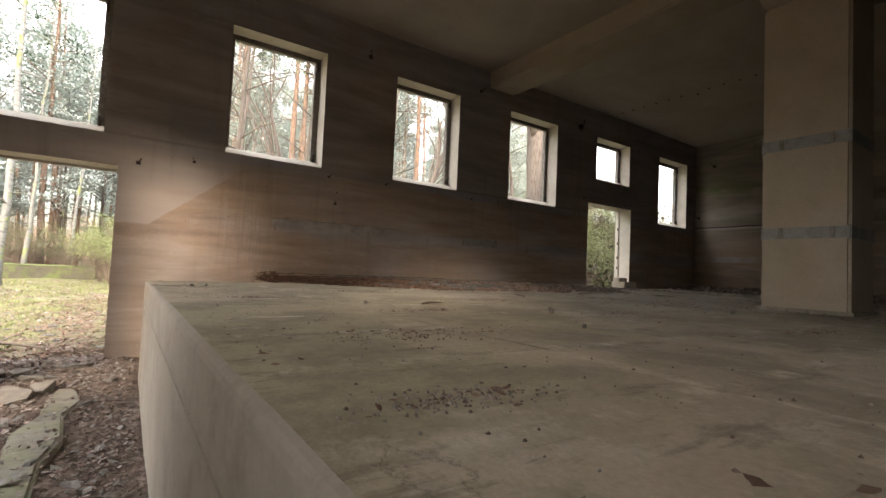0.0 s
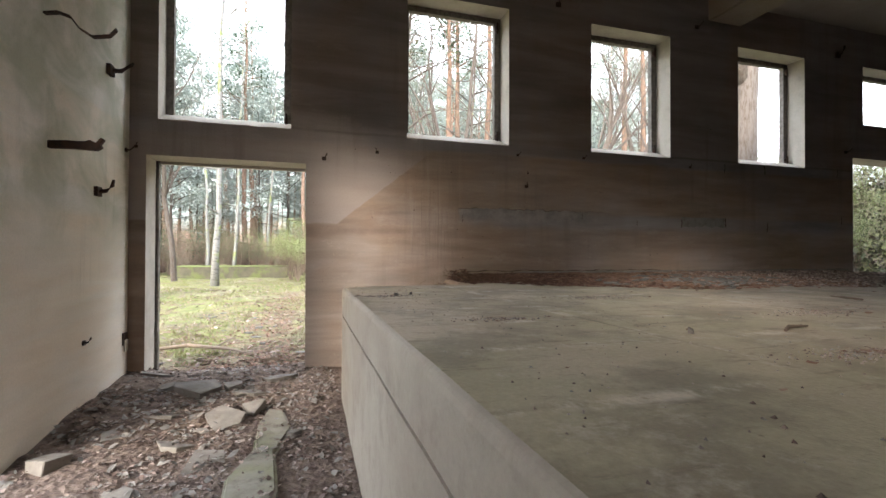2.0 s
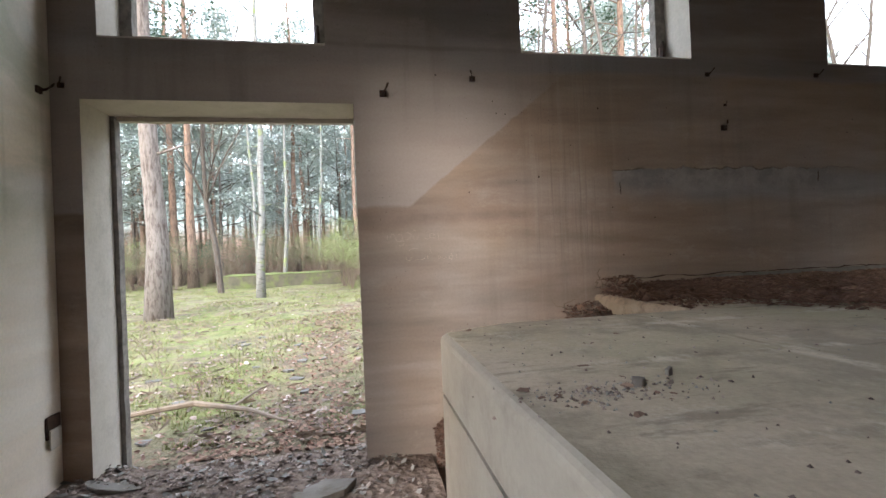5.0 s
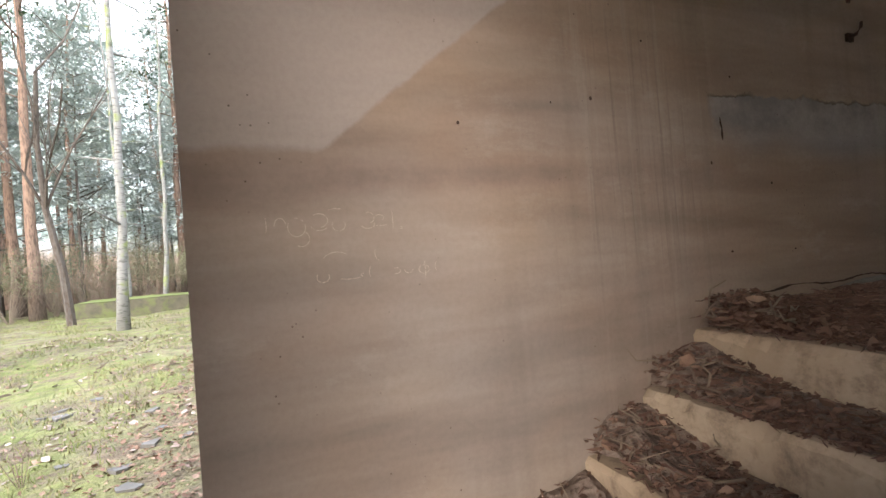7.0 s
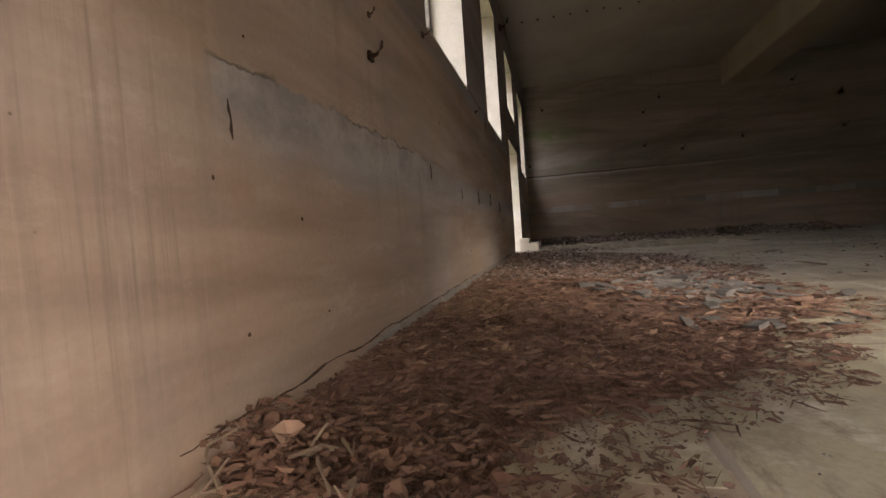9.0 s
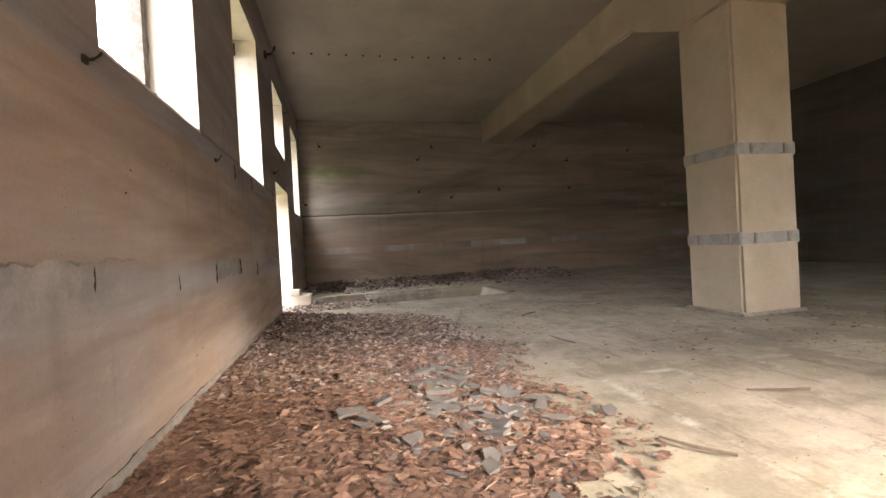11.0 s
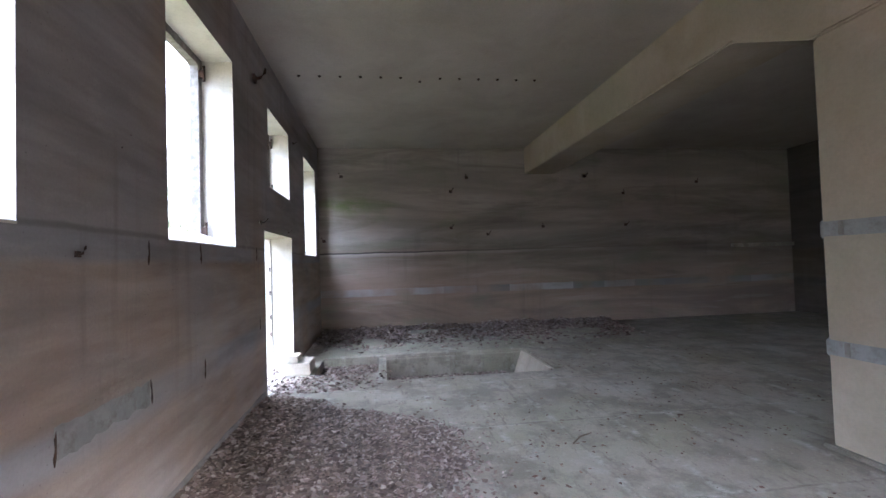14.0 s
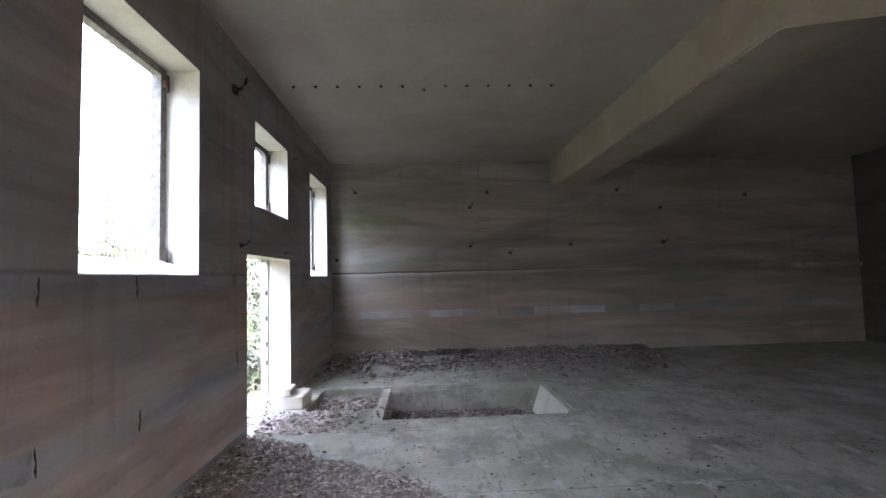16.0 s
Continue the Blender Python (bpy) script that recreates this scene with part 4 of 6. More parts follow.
for x, y, s in ((-9.5, 24.5, 1.2), (-6.4, 27.5, 1.1), (-11.5, 27.5, 1.4), (2.6, 28.0, 1.1), (-13.5, 25.0, 1.3), (-7.6, 30.5, 1.5), (5.2, 27.0, 1.2)):
    stand(young[0], x, y, rng.uniform(0, 360), s)

near_pine = tree("old_pine", tree_meshes(41, 19, 0.19, 0.50, 2.3, 22, 0.28, 22, stubs=9), M_SCALY, M_NEEDLE, "old pine with thick grey fissured bark", "tree")
stand(near_pine, -3.85, 13.7, 20, 1.0, first=True)
red = tree("red_pine", tree_meshes(42, 18, 0.17, 0.48, 2.0, 20, 0.28, 18), M_PINE, M_NEEDLE, "pine with orange-red upper bark", "tree", "pines of the clearing")
stand(red, -6.4, 23.5, 0, 1.0, first=True)
for x, y, s, l in ((-9.0, 19.0, 1.0, 0), (-8.2, 27.0, 1.05, 2), (1.3, 29.5, 1.0, -2), (-12.5, 23.5, 1.1, 1), (4.4, 23.2, 0.95, 1), (6.9, 22.5, 0.95, 0), (9.6, 19.0, 1.0, 2), (16.0, 22.0, 1.0, 0), (-3.4, 31.0, 1.0, 0), (11.5, 27.0, 1.1, 0), (2.9, 20.5, 0.95, 0), (5.6, 19.6, 0.9, 1), (8.0, 21.5, 1.0, -1), (10.8, 21.0, 0.95, 0), (13.0, 22.0, 1.0, 1), (15.0, 19.5, 0.9, 0)):
    stand(red, x, y, rng.uniform(0, 360), s, l)
birch = tree("birch_tree", tree_meshes(43, 13.5, 0.10, 0.52, 1.5, 16, 0.16, 7, bend=-0.045, stubs=7), M_BIRCH, M_NEEDLEHAZE, "slender white birch with moss on its bark", "tree", "birches")
stand(birch, -2.66, 17.2, 75, 1.0, 2, first=True)
for x, y, s, l in ((-4.1, 23.7, 0.8, -3), (-3.05, 23.9, 0.85, 4), (-1.9, 26.5, 0.85, -3), (0.4, 25.0, 0.9, 3), (3.4, 27.0, 0.8, 2), (-14.0, 30.0, 0.9, 0), (-2.2, 12.4, 0.0, 0)):
    if s:
        stand(birch, x, y, rng.uniform(0, 360), s, l)
bare = tree("bare_tree", tree_meshes(44, 11, 0.10, 0.30, 2.0, 18, 0.10, 5, bend=0.05, stubs=4), M_OLDBARK, M_BUSH, "thin bare leaning tree just coming into leaf", "tree", "bare trees")
stand(bare, 2.4, 14.2, 0, 1.0, 6, first=True)
for x, y, s, l in ((4.6, 16.0, 1.0, -5), (5.8, 13.0, 0.8, 8), (7.4, 16.8, 1.1, -4), (9.0, 18.0, 1.0, 6), (3.2, 18.5, 1.1, 3), (13.2, 14.0, 0.8, 8), (17.0, 17.0, 0.9, -5), (6.4, 19.5, 1.0, -9), (15.0, 12.6, 0.7, 5)):
    stand(bare, x, y, rng.uniform(0, 360), s, l)
twin = tree("old_twin_tree", tree_meshes(45, 16, 0.33, 0.55, 2.2, 16, 0.26, 12, bend=-0.02, stubs=3, fork=True), M_OLDBARK, M_NEEDLE, "old forked tree with thick grey-brown bark by the windows", "tree")
stand(twin, 10.7, 10.7, 160, 1.0, first=True)
old2 = tree("grey_tree", tree_meshes(46, 15, 0.26, 0.5, 2.0, 16, 0.24, 10, stubs=3), M_OLDBARK, M_NEEDLE, "grey-barked tree close behind the windows", "tree")
stand(old2, 11.6, 11.5, 10, 1.0, -3, first=True)


def shrub_mesh(seed, size, stems, leafy, blade):
    r = random.Random(seed)
    bm = bmesh.new()
    vs, fs = [], []
    for _ in range(stems):
        ang, out = r.uniform(0, math.tau), r.uniform(0.2, 1.0) * size * 0.6
        tip = Vector((math.cos(ang) * out, math.sin(ang) * out, size * r.uniform(0.6, 1.1)))
        mid = tip * 0.5 + Vector((r.gauss(0, 0.08), r.gauss(0, 0.08), 0.05)) * size
        add_tube(bm, [(0, 0, -0.05), mid, tip], [0.005 * size ** 0.5, 0.003, 0.0012], 4)
        for _ in range(3):
            s = mid.lerp(tip, r.random())
            e = s + Vector((r.gauss(0, 0.2), r.gauss(0, 0.2), r.uniform(0, 0.25))) * size
            add_tube(bm, [s, e], [0.003, 0.0012], 3)
            if leafy:
                add_sprays(vs, fs, e, e, blade, leafy, r, 0.9)
                add_sprays(vs, fs, s.lerp(e, 0.5), e, blade, leafy, r, 0.9)
    stem = bpy.data.meshes.new("stem")
    bm.to_mesh(stem)
    bm.free()
    leaf = bpy.data.meshes.new("foliage")
    leaf.from_pydata(vs, [], fs)
    return stem, leaf


def shrub(name, meshes, leaf_mat, label, group=""):
    stem, leaf = meshes
    stem.materials.append(M_TWIG)
    leaf.materials.append(leaf_mat)
    root = empty(name, label, "shrub", group=group)
    new("stem", stem).parent = root
    if len(leaf.polygons):
        new("foliage", leaf).parent = root
    return root


green = shrub("green_shrub", shrub_mesh(1, 1.9, 26, 22, 0.075), M_BUSH, "yellow-green shrub in fresh leaf", "green shrubs")
stand(green, -0.3, 20.5, 0, 1.0, first=True)
for x, y, s in ((-1.0, 22.0, 1.1), (0.7, 19.5, 0.9), (1.4, 17.0, 0.9), (0.95, 12.2, 0.55), (-0.25, 18.6, 0.8), (0.35, 17.6, 0.85), (0.8, 16.4, 0.8), (1.2, 19.2, 1.1), (-0.5, 20.0, 0.95), (0.3, 20.6, 1.1), (11.6, 9.4, 0.75), (13.0, 10.6, 0.9), (14.2, 11.6, 1.0), (12.6, 12.2, 0.9), (15.4, 12.4, 1.1), (13.6, 9.2, 0.7), (16.6, 13.6, 1.2), (9.9, 12.4, 1.2), (17.5, 11.6, 1.1), (14.6, 13.8, 1.2), (12.0, 8.4, 0.45), (-7.5, 20.0, 0.8), (15.2, 10.2, 0.8), (18.5, 15.0, 1.3), (11.4, 8.7, 0.55), (12.1, 9.0, 0.7), (12.9, 9.7, 0.8), (12.4, 10.4, 0.85), (13.9, 10.2, 0.9), (14.6, 11.0, 1.0), (15.8, 11.2, 1.1), (16.4, 12.2, 1.2), (10.9, 9.6, 0.6)):
    stand(green, x, y, rng.uniform(0, 360), s)
dry = shrub("brown_shrub", shrub_mesh(2, 1.1, 26, 3, 0.05), M_LEAF, "brown dry undergrowth at the edge of the wood", "brown undergrowth")
stand(dry, -1.5, 26.0, 0, 1.3, first=True)
for _ in range(70):
    y = rng.uniform(23.5, 34)
    stand(dry, rng.uniform(-0.7 * y, 0.9 * y), y, rng.uniform(0, 360), rng.uniform(0.8, 1.9))
olive = shrub("olive_shrub", shrub_mesh(6, 1.3, 24, 12, 0.07), M_OLIVE, "dull olive undergrowth before the wood", "olive undergrowth")
stand(olive, -9.0, 23.0, 0, 1.0, first=True)
for _ in range(110):
    y = rng.uniform(22.6, 30)
    x = rng.uniform(-24, 10)
    if not -5.4 < x < -0.6 or y > 24.2:
        stand(olive, x, y, rng.uniform(0, 360), rng.uniform(0.9, 1.8))
sapling = shrub("thin_saplings", shrub_mesh(3, 0.8, 6, 2, 0.025), M_BUSH, "thin bare saplings in the grass", "saplings")
for x, y, s in ((11.2, 8.9, 0.6), (12.0, 9.5, 0.8), (13.2, 9.9, 0.9), (13.4, 11.0, 1.0), (15.0, 11.6, 1.1), (10.6, 8.6, 0.5), (14.2, 9.4, 0.8)):
    stand(dry, x, y, rng.uniform(0, 360), s)
stand(sapling, -1.95, 8.6, 0, 0.6, first=True)
for x, y, s in ((-1.6, 8.9, 0.9), (-1.4, 9.5, 1.0), (-2.2, 9.6, 1.1), (-0.05, 8.4, 0.7), (0.35, 9.0, 0.8), (-2.7, 10.4, 1.1), (-1.0, 10.8, 0.8), (0.8, 10.5, 1.1), (-1.7, 11.8, 1.0), (0.15, 8.0, 0.5), (-1.62, 7.9, 0.7), (-0.4, 12.5, 0.8)):
    stand(sapling, x, y, rng.uniform(0, 360), 0.62 * s)
blue = shrub("low_spruce", shrub_mesh(4, 1.7, 22, 14, 0.09), M_NEEDLE, "low dark blue-green conifer bush", "conifer bushes")
stand(blue, -6.6, 25.5, 0, 1.2, first=True)
for x, y, s in ((-5.2, 26.5, 1.2), (-10.5, 26.0, 1.2), (-8.0, 29.0, 1.4), (3.0, 30.5, 1.3), (-14, 26, 1.4)):
    stand(blue, x, y, rng.uniform(0, 360), s)

def branching_mesh(seed, height, radius):
    """A leafless tree: a leaning stem that forks again and again into fine twigs."""
    r = random.Random(seed)
    bm = bmesh.new()
    vs, fs = [], []

    def grow(p, d, length, rad, depth):
        pts, radii = [p], [rad]
        for k in range(4):
            d = (d + Vector((r.gauss(0, 0.13), r.gauss(0, 0.13), r.gauss(0.04, 0.08)))).normalized()
            pts.append(pts[-1] + d * length / 4)
            radii.append(rad * (1 - 0.16 * (k + 1)))
        add_tube(bm, pts, radii, 7 if depth == 0 else (5 if depth == 1 else 3), cap=False)
        if depth == 4:
            add_sprays(vs, fs, pts[-1], d, 0.10, 3, r, 0.8)
            return
        for k in range((5, 4, 3, 3)[depth]):
            f = r.randint(1 if depth else 2, 4)
            side = Vector((r.uniform(-1, 1), r.uniform(-1, 1), r.uniform(-0.2, 0.8)))
            grow(pts[f], (d + side * 0.9).normalized(), length * r.uniform(0.42, 0.68), radii[f] * r.uniform(0.45, 0.7), depth + 1)

    grow(Vector((0, 0, -0.2)), Vector((r.gauss(0, 0.12), r.gauss(0, 0.12), 1)).normalized(), height * 0.55, radius, 0)
    stem = bpy.data.meshes.new("trunk")
    bm.to_mesh(stem)
    bm.free()
    leaf = bpy.data.meshes.new("crown")
    leaf.from_pydata(vs, [], fs)
    return stem, leaf


forked = [tree("bare_oak", branching_mesh(60 + k, 9.5 + k, 0.11), M_OLDBARK, M_OLIVE, "leafless dark tree with fine forking branches", "tree", "leafless trees") for k in range(3)]
for k, p in enumerate(forked):
    stand(p, (3.1, 8.3, 5.2)[k], (13.6, 14.4, 17.5)[k], 70 * k, 1.0, 4, first=True)
for k, (x, y, s) in enumerate(((4.4, 15.6, 1.1), (2.5, 18.0, 1.2), (9.6, 16.5, 1.1), (7.2, 12.6, 0.9), (11.8, 14.6, 1.0), (6.6, 16.0, 1.1), (1.6, 16.2, 0.9), (13.6, 17.5, 1.2), (-4.4, 20.0, 1.0), (10.4, 13.0, 0.85))):
    stand(forked[k % 3], x, y, rng.uniform(0, 360), s, rng.gauss(0, 4))

# the far wood
bm = bmesh.new()
rows = []
for k in range(181):
    a = math.tau * k / 180
    top = 15 + 4 * noise.noise((math.cos(a) * 9, math.sin(a) * 9, 0)) + 2.5 * noise.noise((math.cos(a) * 40, math.sin(a) * 40, 3))
    rows.append([bm.verts.new((95 * math.cos(a), 95 * math.sin(a), z)) for z in (-2, top * 0.5, top)])
for a, b in zip(rows, rows[1:]):
    for k in range(2):
        bm.faces.new([a[k], a[k + 1], b[k + 1], b[k]])
thing("backdrop", bm, M_FARWOOD, "far pine wood with mist painted into its faintly glowing colours", "forest", kind="structure")

# mossy foundation in the clearing
slab = empty("concrete_foundation", "low mossy concrete foundation among the grass", "foundation", (-3.0, 22.45, 0.40))
part("slab_body", boxed(-1.95, 2.3, -0.8, 1.1, -0.1, 0.40, 0.03), M_MOSSY, slab)
bm = bmesh.new()
g = [[bm.verts.new((-1.93 + 4.2 * i / 24, -0.78 + 1.86 * j / 12, 0.405 + 0.05 * abs(noise.noise((i * 0.6, j * 0.6, 8))))) for i in range(25)] for j in range(13)]
for j in range(12):
    for i in range(24):
        bm.faces.new([g[j][i], g[j][i + 1], g[j + 1][i + 1], g[j + 1][i]])
part("moss_cover", bm, M_GRASS, slab, "bright moss cover")

# grass, leaves and stones of the clearing
vs, fs = [], []
r = random.Random(5)
while len(fs) < 70000:
    y = 7.5 + 17 * r.random() ** 1.5
    x = r.uniform(-1.1 * y + 3.5, 0.6 * y)
    if noise.noise((x * 1.1, y * 1.1, 9)) < -0.12 or (abs(x + 0.5 + 0.3 * noise.noise((y * 0.6, 0, 0))) < 0.5 and y < 11.5 and r.random() < 0.9):
        continue
    if -5.2 < x < -0.5 and 20.6 < y < 23.8:
        continue
    z = ground_height(x, y)
    h, a = r.uniform(0.012, 0.05) * (1 + 0.03 * y), r.uniform(0, math.tau)
    w = 0.0022 + 0.0004 * y
    dx, dy = math.cos(a), math.sin(a)
    ox, oy = r.gauss(0, 0.5) * h, r.gauss(0, 0.5) * h
    n = len(vs)
    vs += [(x - dx * w, y - dy * w, z - 0.01), (x + dx * w, y + dy * w, z - 0.01), (x + ox, y + oy, z + h)]
    fs.append((n, n + 1, n + 2))
me = bpy.data.meshes.new("grass")
me.from_pydata(vs, [], fs)
me.materials.append(M_GRASS)
tagged(new("grass", me), "short spring grass of the clearing", "grass", kind="stuff")

# ---------------------------------------------------------------- fittings of the hall
def bar(bm, a, b, w, d):
    """A square bar between two points, in one of the main directions."""
    lo = [min(p, q) for p, q in zip(a, b)]
    hi = [max(p, q) for p, q in zip(a, b)]
    run = max(range(3), key=lambda i: hi[i] - lo[i])
    ext = [d / 2 if i == 1 else w / 2 for i in range(3)]
    for i in range(3):
        if i != run:
            lo[i], hi[i] = lo[i] - ext[i], hi[i] + ext[i]
    box(bm, lo[0], hi[0], lo[1], hi[1], lo[2], hi[2])


def rough_bar(x0, x1, y0, y1, z0, z1, seed):
    """A weathered frame member, gnawed along its length."""
    bm = bmesh.new()
    long_z = z1 - z0 > x1 - x0
    n = 22
    rings = []
    for i in range(n + 1):
        f = i / n
        e = [0.007 * noise.noise((i * 0.9, seed, k)) for k in range(4)]
        if long_z:
            z = z0 + (z1 - z0) * f
            rings.append([bm.verts.new(p) for p in ((x0 + e[0], y0, z), (x1 + e[1], y0 + e[2], z), (x1 + e[1], y1, z), (x0 + e[0], y1 + e[3], z))])
        else:
            x = x0 + (x1 - x0) * f
            rings.append([bm.verts.new(p) for p in ((x, y0, z0 + e[0]), (x, y0 + e[2], z1 + e[1]), (x, y1, z1 + e[1]), (x, y1 + e[3], z0 + e[0]))])
    for a, b in zip(rings, rings[1:]):
        for k in range(4):
            bm.faces.new([a[k], a[(k + 1) % 4], b[(k + 1) % 4], b[k]])
    bm.faces.new(rings[0])
    bm.faces.new(rings[-1])
    bmesh.ops.recalc_face_normals(bm, faces=bm.faces[:])
    return bm


def sill_mesh(x0, x1, z):
    """A sill that slopes down into the room, worn along its front."""
    bm = bmesh.new()
    rows = []
    for i in range(25):
        x = x0 + (x1 - x0) * i / 24
        e = 0.006 * noise.noise((x * 9, z, 1))
        rows.append([bm.verts.new(p) for p in ((x, NORTH - 0.004, z - 0.004), (x, NORTH - 0.006, z + 0.004 + e), (x, NORTH + 0.02, z + 0.016 + e), (x, NORTH + 0.268, z + 0.125 + e), (x, NORTH + 0.268, z - 0.004))])
    for a, b in zip(rows, rows[1:]):
        for k in range(5):
            bm.faces.new([a[k], a[(k + 1) % 5], b[(k + 1) % 5], b[k]])
    bm.faces.new(rows[0])
    bm.faces.new(rows[-1])
    bmesh.ops.recalc_face_normals(bm, faces=bm.faces[:])
    return bm


for k, (x0, x1, z0, z1) in enumerate(WINDOWS):
    w = empty("window_%d" % (k + 1), "empty window opening with remains of a weathered frame", "window", (0, 0, 0), "windows of the hall", "structure")
    y0, y1 = NORTH + 0.27, NORTH + 0.345
    part("frame_post", rough_bar(x0 + 0.002, x0 + 0.075, y0, y1, z0 + 0.002, z1 - 0.002, k), M_FRAME, w)
    part("frame_post", rough_bar(x1 - 0.085, x1 - 0.002, y0, y1, z0 + 0.002, z1 - 0.002, k + 9), M_FRAME, w)
    part("frame_head", rough_bar(x0 + 0.077, x1 - 0.087, y0, y1, z1 - 0.07, z1 - 0.002, k + 20), M_FRAME, w)
    part("window_sill", sill_mesh(x0 + 0.003, x1 - 0.003, z0), M_REVEAL, w, "limewashed sloping sill flecked with dirt")
    hinge = bmesh.new()
    for z in (z0 + 0.12, z1 - 0.18):
        box(hinge, x1 - 0.075, x1 - 0.045, y0 - 0.035, y0 - 0.001, z, z + 0.07)
        add_tube(hinge, [(x1 - 0.06, y0 - 0.04, z - 0.03), (x1 - 0.06, y0 - 0.04, z + 0.11)], [0.012, 0.012], 6)
    part("hinge", hinge, M_RUST, w)

door = empty("door_1", "wide doorless opening to the clearing with a rusty iron edge", "doorway", (0, 0, 0), kind="structure")
part("door_frame", rough_bar(DOOR_LOW[0] + 0.003, DOOR_LOW[0] + 0.03, NORTH + 0.32, NORTH + 0.385, 0.0, 2.34, 31), M_FRAME, door)
part("lintel_edge", rough_bar(DOOR_LOW[0] + 0.035, DOOR_LOW[1] - 0.003, NORTH + 0.34, NORTH + 0.39, 2.315, 2.343, 33), M_REVEAL, door, "ragged limewashed lintel edge")
door = empty("door_2", "doorless upper opening with rusty hinge marks", "doorway", (0, 0, 0), kind="structure")
part("door_frame", rough_bar(DOOR_HIGH[1] - 0.035, DOOR_HIGH[1] - 0.003, NORTH + 0.30, NORTH + 0.385, 1.06, 2.935, 35), M_REVEAL, door)
bm = bmesh.new()
for z in (1.5, 1.75, 2.1, 2.45):
    box(bm, DOOR_HIGH[1] - 0.045, DOOR_HIGH[1] - 0.036, NORTH + 0.30, NORTH + 0.33, z, z + 0.07)
part("hinge", bm, M_RUST, door)

# rusty hooks, stubs and bolt holes in the walls
def hook_mesh(seed):
    r = random.Random(seed)
    bm = bmesh.new()
    box(bm, -0.035, 0.035, -0.022, 0.004, -0.03, 0.03)
    bend = r.uniform(-0.05, 0.05)
    add_tube(bm, [(0, -0.02, 0), (bend * 0.3, -0.06, 0.005), (bend, -0.10, 0.03 + r.uniform(-0.02, 0.03)), (bend * 1.3, -0.11, 0.075)], [0.014, 0.013, 0.012, 0.008], 6)
    me = bpy.data.meshes.new("wall_hook")
    bm.to_mesh(me)
    bm.free()
    me.materials.append(M_RUST)
    return me


HOOKS = [hook_mesh(s) for s in range(4)]


def hook(p, turn, size, k, label="small rusty iron hook set in the wall"):
    ob = tagged(new("wall_hook", HOOKS[k % 4]), label, "hook", "rusty hooks")
    ob.matrix_basis = Matrix.Translation(p) @ pose(0, 0, 0, 0, 0, turn) @ Matrix.Diagonal((size, size, size, 1))
    return ob


for k, (x, z, s) in enumerate([(0.18, 2.41, 1.0), (0.77, 2.52, 0.8), (2.54, 2.6, 0.7), (2.66, 2.21, 0.9), (0.5, 4.56, 1.1), (3.11, 4.59, 1.4), (5.35, 4.62, 1.2), (8.17, 4.57, 2.0), (8.35, 3.02, 1.1), (9.87, 3.01, 0.7), (10.36, 4.43, 0.8), (2.68, 2.38, 0.45), (3.49, 2.62, 0.7), (5.23, 2.6, 0.7), (-1.64, 2.42, 0.7)]):
    hook((x, NORTH, z), 0, 0.65 * s, k)
# dark beads put on the wall for the shade in little holes
pit_me = bpy.data.meshes.new("pit_bead")
bm = bmesh.new()
bmesh.ops.create_icosphere(bm, subdivisions=1, radius=0.012)
bm.to_mesh(pit_me)
bm.free()
pit_me.materials.append(M_RUST)
r = random.Random(77)
PITS = [(2.18, 1.3), (2.07, 1.57), (0.72, 1.77), (5.6, 3.17), (5.69, 3.26)] + [(r.uniform(0.3, 8.2), r.uniform(1.2, 2.6)) for _ in range(26)]
for x, z in PITS:
    ob = tagged(new("pit_bead", pit_me), "tiny dark bead standing in for a shaded hole in the wall", "nail", "nail stubs")
    s = r.uniform(0.2, 0.5)
    ob.matrix_basis = Matrix.Translation((x, NORTH - 0.001, z)) @ Matrix.Diagonal((s, 0.6 * s, s * r.uniform(0.8, 1.8), 1))
for k, (y, z) in enumerate([(6.41, 4.43), (4.03, 4.08), (3.66, 4.39), (4.04, 3.27), (1.92, 3.26), (-0.08, 3.26), (-0.05, 4.0), (0.88, 4.4), (6.8, 3.04), (3.21, 3.11), (-1.92, 4.25)]):
    hook((EAST, y, z), -90, 0.95, k + 1)

slot_me = bpy.data.meshes.new("wall_slot")
bm = tube([(0.004, 0, 0.075), (-0.002, -0.004, 0.04), (0.003, -0.005, 0.0), (-0.004, -0.006, -0.035), (0.002, -0.003, -0.07)], [0.002, 0.005, 0.003, 0.006, 0.002], 6)
bm.to_mesh(slot_me)
bm.free()
slot_me.materials.append(M_RUST)
for k, (x, z) in enumerate([(5.86, 2.62), (6.63, 2.63), (6.68, 1.77), (5.87, 1.82), (8.16, 2.66), (8.25, 1.91), (5.08, 1.80), (4.33, 1.78), (3.47, 1.85), (1.81, 1.78)]):
    ob = tagged(new("wall_anchor", slot_me), "upright rusty iron anchor in a stained course", "anchor", "wall anchors")
    ob.matrix_basis = Matrix.Translation((x, NORTH, z)) @ pose(0, 0, 0, 0, 4 * (-1) ** k, 0) @ Matrix.Diagonal((0.6, 0.6, 0.6, 1) if x < 4.5 else (1, 1, 1, 1))

# iron in the west wall
strap = bmesh.new()
prof = [(0.0, 0.0, 0.0), (0.10, 0, 0.02), (0.17, 0, 0.0), (0.22, 0, -0.07), (0.30, 0, -0.12), (0.40, 0, -0.10), (0.44, 0, -0.05)]
rows = [[strap.verts.new((x, y + s, z + t)) for s, t in ((-0.02, 0), (0.02, 0), (0.02, 0.012), (-0.02, 0.012))] for x, y, z in prof]
for a, b in zip(rows, rows[1:]):
    for k in range(4):
        strap.faces.new([a[k], a[(k + 1) % 4], b[(k + 1) % 4], b[k]])
